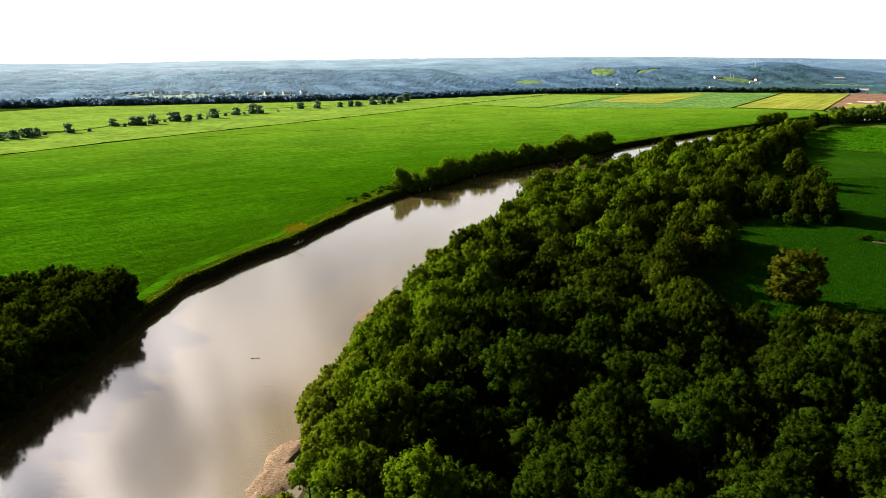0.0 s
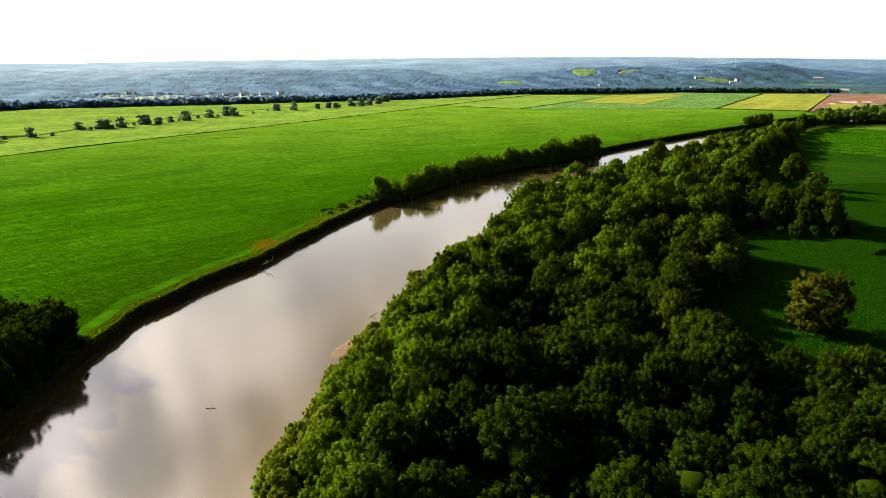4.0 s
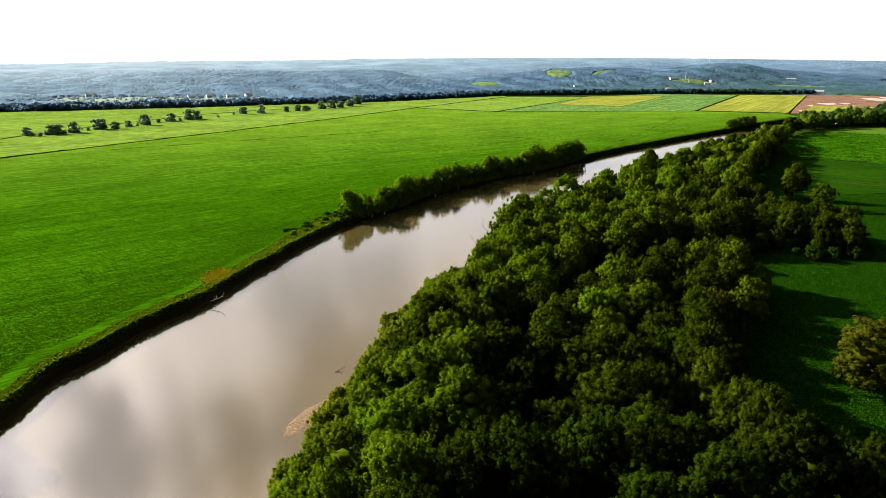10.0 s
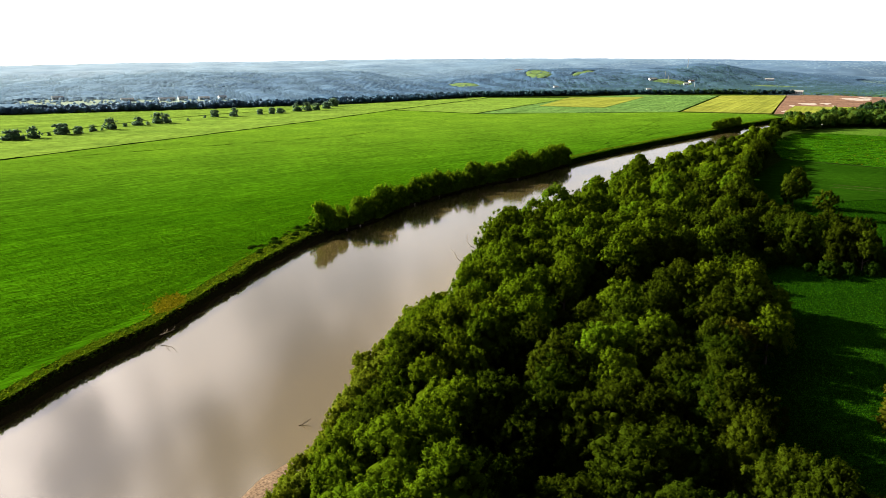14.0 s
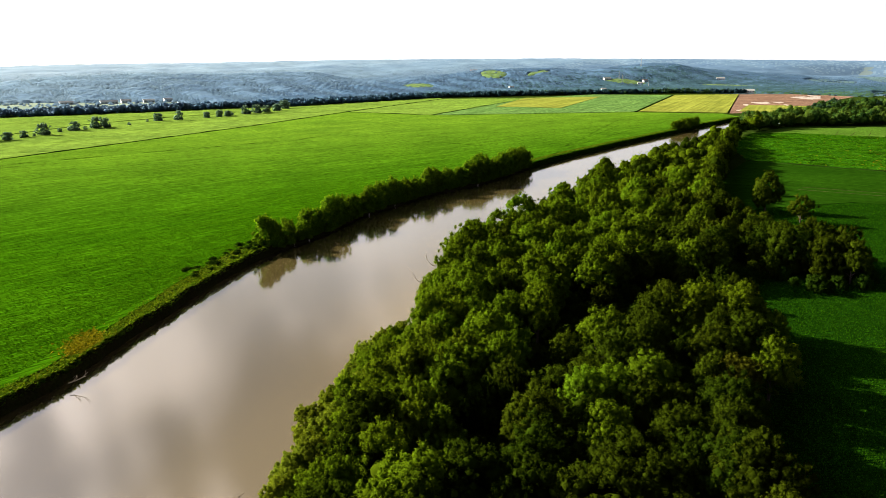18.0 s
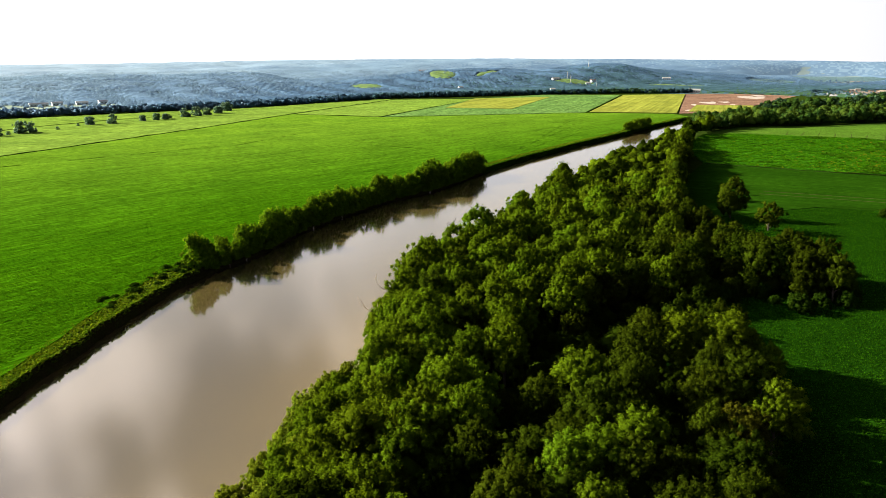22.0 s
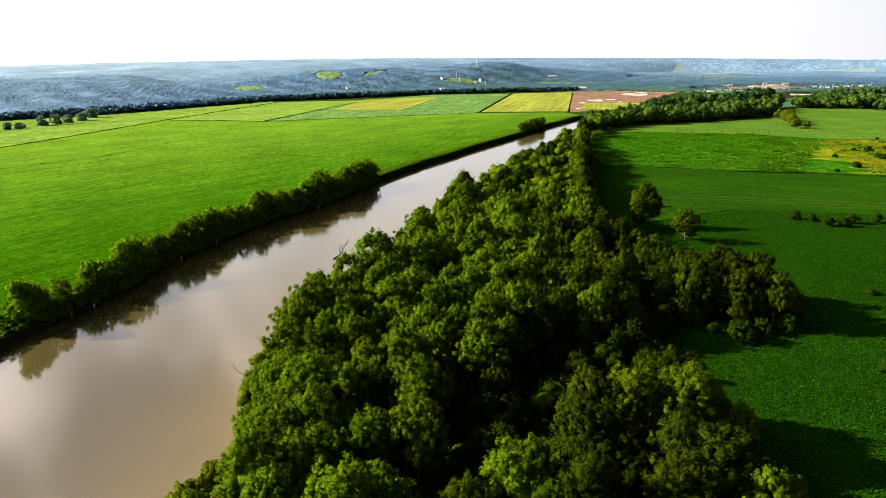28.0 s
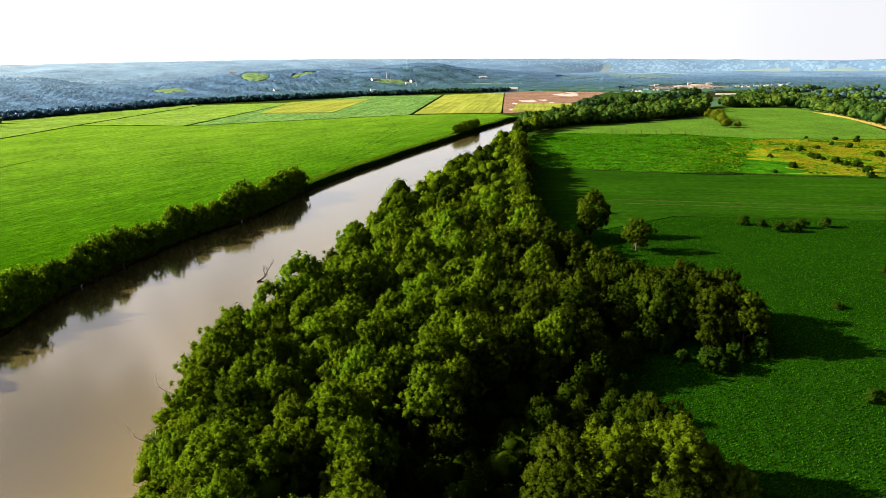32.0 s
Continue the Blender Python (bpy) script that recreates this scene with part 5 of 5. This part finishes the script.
for a, b in (((506, 834), (439, 747)), ((512, 816), (457, 751)), ((521, 806), (475, 749)), ((535, 800), (481, 735)), ((548, 794), (494, 729)), ((553, 778), (495, 712)), ((567, 772), (513, 710))):
    a = (b[0] + (a[0] - b[0]) * 0.75, b[1] + (a[1] - b[1]) * 0.75)
    b = (b[0] + (a[0] - b[0]) * 0.25, b[1] + (a[1] - b[1]) * 0.25)
    strip("wheel_track", [a, b], 1.0, 0.74, M_TRACK, "short dark wheel track in the crop", "track", base=0.6)
for off in (0, 7):
    strip("wheel_track", [(244 + off, 490 + off), (346 + off, 415 + off), (640 + off, 230 + off)], 1.2, 0.76, M_TRACK, "pale wheel track through the soy field", "track", base=0.6)
M_FURROW = ground_mat("crop_furrow", [(0.3, (0.03, 0.085, 0.004)), (0.7, (0.045, 0.11, 0.006))], 0.2, fine=0.9)
for line, w in (([(-240, 640), (-78, 767), (-49, 786), (11, 893), (60, 990)], 1.0), ([(30, 800), (50, 778), (82, 745), (130, 708)], 1.4), ([(212, 780), (314, 971)], 1.0),
                ([(178, 717), (196, 735)], 2.6), ([(150, 660), (196, 732), (277, 839)], 0.9), ([(166, 700), (232, 806), (292, 905)], 0.8)):
    strip("furrow", line, w, 0.68, M_FURROW, "darker furrow line in the bean field", "furrow", base=0.5, ragged=0.3)
field("sandy_path", [(696, 660), (757, 706), (862, 857), (859, 880), (802, 782), (712, 672)], M_PATH, 0.8, "yellow sandy track beside the wood", category="path")


# ---- river things ----
def blob_sheet(name, cx, cy, rx, ry, turn, height, base, material, label, category, seed, n=28, ragged=0.22, lumps=0.06):
    """A low uneven mound, such as a sandbar."""
    rng = np.random.default_rng(seed)
    rings = [1.0, 0.85, 0.6, 0.3]
    verts, faces = [], []
    edge = 1 + ragged * np.interp(np.arange(n) / n * 12, np.arange(13), np.append(w := rng.normal(0, 1, 12), w[0]))
    for k, r in enumerate(rings):
        for i in range(n):
            a = 2 * math.pi * i / n
            x, y = rx * r * edge[i] * math.cos(a), ry * r * edge[i] * math.sin(a)
            z = base + (height - base) * smooth_step((1 - r) * 2.2) + (lumps * rng.normal() if 0 < k else 0)
            verts.append((cx + x * math.cos(turn) - y * math.sin(turn), cy + x * math.sin(turn) + y * math.cos(turn), float(z)))
    for k in range(len(rings) - 1):
        faces += [(k * n + i, k * n + (i + 1) % n, (k + 1) * n + (i + 1) % n, (k + 1) * n + i) for i in range(n)]
    faces.append(tuple((len(rings) - 1) * n + i for i in range(n)))
    ob = mesh_object(name, verts, faces, material, smooth=True)
    return tagged(ob, label, category)


blob_sheet("sandbar", -33, 117, 5.5, 17, -0.08, WATER_Z + 0.55, WATER_Z - 0.6, M_SAND, "wet brown sandbar sloping into the river", "sandbar", 3, 48)
blob_sheet("sandbar", -26.5, 203, 3.4, 14.0, -0.38, WATER_Z + 0.03, WATER_Z - 0.3, M_SAND, "low sandbar just breaking the water", "sandbar", 4, 48, 0.1, 0.012)


def snag(name, start, way, length, thick, twigs, seed, label, category="dead branch", material=M_DEAD):
    """A bare dead branch with twigs."""
    rng = random.Random(seed)
    verts, faces = [], []

    def add(a, d, ln, r, depth):
        pts, rad, p, q = [], [], Vector(a), Vector(d).normalized()
        for i in range(5):
            pts.append(p.copy())
            rad.append(r * (1 - 0.2 * i) + 0.008)
            q = (q + Vector((rng.uniform(-0.25, 0.25), rng.uniform(-0.25, 0.25), rng.uniform(-0.1, 0.25)))).normalized()
            p = p + q * ln / 4
        v, f = limb(pts, rad, 5)
        n = len(verts)
        verts.extend(v)
        faces.extend([tuple(i + n for i in g) for g in f])
        if depth:
            for k in range(twigs):
                add(pts[1 + k % 4], q + Vector((rng.uniform(-1.1, 1.1), rng.uniform(-1.1, 1.1), rng.uniform(-0.2, 0.9))), ln * rng.uniform(0.3, 0.55), r * 0.45, depth - 1)

    add(start, way, length, thick, 2)
    return tagged(mesh_object(name, verts, faces, material), label, category)


snag("dead_branch", (23, 330, 0.5), (-0.9, -0.1, 0.6), 6.0, 0.13, 6, 1, "bare grey dead branch leaning over the water")
snag("dead_branch", (60, 398, 1.5), (-0.7, -0.1, 0.9), 6.0, 0.11, 5, 2, "bare grey dead branch above the forest edge")
snag("dead_branch", (-96, 143, -1.2), (0.7, -0.3, 0.15), 8.0, 0.2, 3, 3, "pale fallen dead branch on the muddy bank")
snag("dead_branch", (-96, 163, -0.5), (0.5, 0.3, 0.5), 6.0, 0.16, 4, 4, "pale fallen dead branch on the muddy bank")
snag("dead_branch", (-66, 276, -1.4), (0.9, 0.2, 0.1), 4.0, 0.12, 3, 6, "small driftwood branch at the foot of the bank")
snag("dead_branch", (27, 350, 2.0), (-0.8, 0.2, 0.5), 5.0, 0.1, 4, 8, "bare thin branch beside the water")
snag("drift_log", (61.2, 442.3, WATER_Z + 0.1), (0.79, 0.61, 0.02), 8.3, 0.42, 4, 5, "dark drift log stranded in mid river", "log", M_BARK)
snag("drift_log", (-52, 168, WATER_Z + 0.02), (0.8, 0.3, 0.0), 2.4, 0.1, 2, 9, "small dark floating branch in the river", "log", M_BARK)
snag("drift_log", (-23, 226, WATER_Z + 0.02), (0.9, 0.4, 0.0), 3.0, 0.1, 2, 10, "small dark floating branch in the river", "log", M_BARK)
M_PALE = plain_mat("bleached_wood", (0.75, 0.72, 0.66), 0.8, 0.1, 3.0)
for k, (x, y, h) in enumerate([(-19.4, 414, 0.8), (20.2, 484.5, 1.1), (6.5, 463, 1.1), (-12.8, 429, 0.7), (31, 499, 0.7), (73.5, 545, 0.8), (-25, 407, 0.7)]):
    pts = [(x, y, WATER_Z - 0.3), (x + 0.1, y + 0.1, WATER_Z + h * 0.5), (x + 0.35, y - 0.1, WATER_Z + h)]
    tagged(mesh_object("stump", *limb(pts, [0.28, 0.22, 0.1], 7), M_PALE), "bleached pale stump at the water's edge", "stump", "bank stumps")


# ---- the work site, town and far things ----
M_PUDDLE = plain_mat("pale_wet_sand", (0.42, 0.36, 0.32), 0.4, 0.12, 0.05)
M_ROOF = plain_mat("grey_roof", (0.3, 0.31, 0.33), 0.7, 0.15, 0.5)
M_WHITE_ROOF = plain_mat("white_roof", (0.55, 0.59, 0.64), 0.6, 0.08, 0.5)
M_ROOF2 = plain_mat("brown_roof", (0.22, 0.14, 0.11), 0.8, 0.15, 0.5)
# wall white dulled towards blue, a painted haze on far buildings
M_WHITE = plain_mat("hazed_white_wall", (0.46, 0.54, 0.64), 0.7, 0.06, 0.5)
M_STEEL = plain_mat("galvanised_steel", (0.45, 0.47, 0.48), 0.45, 0.1, 1.0, 0.6)
M_CONC = plain_mat("concrete", (0.5, 0.48, 0.45), 0.85, 0.12, 0.6)
M_GLASS = plain_mat("dark_window", (0.05, 0.06, 0.07), 0.2, 0.1, 1.0)
for k, (x, y, rx, ry) in enumerate([(700, 1325, 16, 40), (735, 1335, 12, 26), (706, 1262, 6, 24), (885, 1485, 26, 60), (940, 1545, 16, 40), (640, 1270, 6, 26), (560, 1140, 6, 22)]):
    blob_sheet("pale_sand_patch", x, y, rx, ry, -0.5, 0.42, 0.2, M_PUDDLE, "pale sandy puddled patch on bare ground", "sand patch", 60 + k, 30)
field("grass_strip", [(545, 1115), (640, 1262), (722, 1228), (650, 1120), (600, 1085)], M_RIPE, 0.6, "yellow-green grass beside the bare ground", category="grass")


def house(x, y, w, d, h, turn, wall, roof, label, category="building", name="house"):
    """A simple building: walls, gable roof, a row of windows."""
    z = float(hill_height(np.array(x), np.array(y)))
    root = new(name)
    root.matrix_basis = pose(x, y, z, 0, 0, turn)

    def box(part_name, cx, cy, cz, sx, sy, sz, mat):
        v = [(cx + a * sx / 2, cy + b * sy / 2, cz + c * sz / 2) for a in (-1, 1) for b in (-1, 1) for c in (-1, 1)]
        f = [(0, 1, 3, 2), (4, 6, 7, 5), (0, 4, 5, 1), (2, 3, 7, 6), (0, 2, 6, 4), (1, 5, 7, 3)]
        return mesh_object(part_name, v, f, mat, root)

    box("wall", 0, 0, h / 2 - 0.5, w, d, h + 1.0, wall)
    e, r = 0.5, d * 0.28
    v = [(-w / 2 - e, -d / 2 - e, h), (w / 2 + e, -d / 2 - e, h), (w / 2 + e, d / 2 + e, h), (-w / 2 - e, d / 2 + e, h), (-w / 2 - e, 0, h + r), (w / 2 + e, 0, h + r)]
    mesh_object("roof", v, [(0, 1, 5, 4), (2, 3, 4, 5), (0, 4, 3), (1, 2, 5), (0, 3, 2, 1)], roof, root)
    k = max(2, int(w / 5))
    for i in range(k):
        box("window", -w / 2 + (i + 0.5) * w / k, -d / 2 - 0.02, h * 0.55, w / k * 0.4, 0.12, h * 0.35, M_GLASS)
    return tagged(root, label, category)


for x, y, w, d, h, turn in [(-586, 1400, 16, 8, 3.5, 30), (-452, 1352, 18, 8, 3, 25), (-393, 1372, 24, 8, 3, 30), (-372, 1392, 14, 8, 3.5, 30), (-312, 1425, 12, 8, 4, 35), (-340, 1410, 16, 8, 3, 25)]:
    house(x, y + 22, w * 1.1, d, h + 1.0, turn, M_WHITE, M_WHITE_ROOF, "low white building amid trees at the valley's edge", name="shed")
for x, y, w, d, h, turn, roof in [(714, 2165, 26, 14, 7, 10, M_ROOF), (600, 1858, 14, 10, 6, 0, M_ROOF), (788, 2106, 16, 11, 7, -10, M_ROOF), (822, 2156, 18, 12, 7, 20, M_ROOF2), (395, 1952, 14, 10, 6, 15, M_ROOF),
                                  (388, 2480, 30, 12, 6, 0, M_ROOF2), (1104, 2270, 30, 14, 7, -20, M_ROOF)]:
    house(x, y, w * 0.8, d * 0.8, h * 0.8, turn, M_WHITE, roof, "white house with pitched roof on the wooded hillside")
house(880, 1700, 26, 12, 6, -30, M_STEEL, M_ROOF, "grey metal shed at the edge of the bare ground", name="shed")
for x, y, w, d, h in [(1300, 1722, 18, 10, 5), (1345, 1755, 16, 9, 5), (1440, 1738, 14, 9, 9), (1470, 1700, 20, 14, 8)]:
    house(x, y, w * 0.7, d * 0.7, h * 0.7, -30, M_CONC, M_STEEL, "grey industrial building at the gravel works", name="plant_building")


def mast(x, y, tall, wide, label, name="mast", arms=0):
    z = float(hill_height(np.array(x), np.array(y)))
    root = new(name)
    root.matrix_basis = pose(x, y, z, 0, 0, 20)
    mesh_object("pole", *limb([(0, 0, -1), (0, 0, tall * 0.5), (0, 0, tall)], [wide, wide * 0.7, wide * 0.35], 8), M_STEEL, root)
    for k in range(arms):
        zz = tall * (0.72 + 0.11 * k)
        mesh_object("arm", *limb([(-tall * 0.14, 0, zz), (tall * 0.14, 0, zz)], [wide * 0.35, wide * 0.35], 6), M_STEEL, root)
    return tagged(root, label, "mast" if not arms else "pylon", "far masts")


mast(892, 2370, 40, 1.0, "tall thin steel mast among trees")
mast(758, 2190, 22, 0.9, "steel power pylon among trees", "pylon", 2)
mast(742, 2120, 22, 0.9, "steel power pylon among trees", "pylon", 2)
mast(773, 2010, 18, 0.8, "steel power pylon among trees", "pylon", 2)

# gravel works and ponds beyond the bend
for k, pond in enumerate(([(1067, 1510), (1134, 1474), (1207, 1546), (1180, 1661)], [(1415, 1555), (1567, 1551), (1720, 1663), (1515, 1654)], [(1662, 2241), (1800, 2330), (2024, 2661), (1921, 2616)])):
    field("pond_water", pond, M_POND, 0.5, "pale pond reflecting the sky beyond the trees", category="pond")
for k, (x, y, r, h) in enumerate([(1250, 1600, 34, 7), (1314, 1570, 40, 9), (1362, 1655, 44, 11), (1392, 1590, 30, 8), (1440, 1700, 30, 12), (1290, 1660, 30, 6), (2060, 2640, 90, 10), (2250, 2980, 80, 14), (1900, 2440, 60, 6)]):
    blob_sheet("gravel_mound", x, y, r * 0.85, r * 1.1, 0.6, h * 0.4, -0.5, M_GRAVEL, "reddish heap of sand and gravel at the works", "gravel heap", 80 + k, 26)
field("bare_ground", [(1190, 1560), (1320, 1520), (1480, 1660), (1480, 1770), (1300, 1760)], M_DIRT, 0.35, "reddish bare ground at the gravel works", category="bare ground")
field("far_meadow", [(1486, 2452), (1540, 2267), (1701, 2501), (1595, 2556)], M_WEED, 1.0, "light green meadow among far trees", category="meadow")


def bridge():
    root = new("bridge")
    (x1, y1), (x2, y2) = (1040, 1236), (1110, 1172)
    ln, turn = math.hypot(x2 - x1, y2 - y1), math.degrees(math.atan2(y2 - y1, x2 - x1))
    root.matrix_basis = pose((x1 + x2) / 2, (y1 + y2) / 2, 0, 0, 0, turn)

    def box(n, cx, cy, cz, sx, sy, sz, mat):
        v = [(cx + a * sx / 2, cy + b * sy / 2, cz + c * sz / 2) for a in (-1, 1) for b in (-1, 1) for c in (-1, 1)]
        f = [(0, 1, 3, 2), (4, 6, 7, 5), (0, 4, 5, 1), (2, 3, 7, 6), (0, 2, 6, 4), (1, 5, 7, 3)]
        return mesh_object(n, v, f, mat, root)

    box("deck", 0, 0, 6.2, ln, 9, 1.2, M_CONC)
    for sgn in (-1, 1):
        box("railing", 0, sgn * 4.3, 7.3, ln, 0.3, 1.0, M_CONC)
    for k in (-0.3, 0.0, 0.3):
        box("pier", ln * k, 0, 1.0, 2.0, 7.5, 9.2, M_CONC)
    tagged(root, "long flat concrete bridge over the river", "bridge")


bridge()
# clearing grass with haze mixed into its colour
M_CLEAR = ground_mat("hazed_hill_grass", [(0.3, (0.10, 0.18, 0.075)), (0.7, (0.14, 0.215, 0.095))], 0.02, fine=0.1, bump=0.4)


def hill_patch(cx, cy, rx, ry, turn, seed):
    """A grassy clearing that follows the slope."""
    rng = np.random.default_rng(seed)
    n, rings = 26, (1.0, 0.8, 0.55, 0.3)
    w = rng.normal(0, 1, 9)
    edge = 1 + 0.2 * np.interp(np.arange(n) / n * 9, np.arange(10), np.append(w, w[0]))
    verts, faces = [], []
    for r in rings:
        for i in range(n):
            a = 2 * math.pi * i / n
            x, y = rx * r * edge[i] * math.cos(a), ry * r * edge[i] * math.sin(a)
            px, py = cx + x * math.cos(turn) - y * math.sin(turn), cy + x * math.sin(turn) + y * math.cos(turn)
            verts.append((px, py, float(hill_height(np.array(px), np.array(py))) + (3.0 if r < 1 else 0.5)))
    for k in range(len(rings) - 1):
        faces += [(k * n + i, k * n + (i + 1) % n, (k + 1) * n + (i + 1) % n, (k + 1) * n + i) for i in range(n)]
    faces.append(tuple((len(rings) - 1) * n + i for i in range(n)))
    tagged(mesh_object("hill_meadow", verts, faces, M_CLEAR, smooth=True), "bright grassy clearing on the wooded hillside", "meadow", kind="stuff")


for k, patch in enumerate(PATCHES):
    hill_patch(*patch, 200 + k)

# bare spots with scrub in the near soy field
for k, (x, y) in enumerate([(203, 331), (157, 287), (248, 349), (205, 333), (160, 288), (163, 285), (252, 350), (258, 346)]):
    plant("bush", x, y, 0.1, row_rng.uniform(0.35, 0.6), row_rng.uniform(1.3, 1.9), row_rng, "dark low scrub in the soy field", "soy field scrub")
strip("rut", [(159, 283), (168, 279), (180, 277)], 1.1, 0.98, M_SAND, "pale bare rut in the soy field", "rut", base=0.6, ragged=0.3)
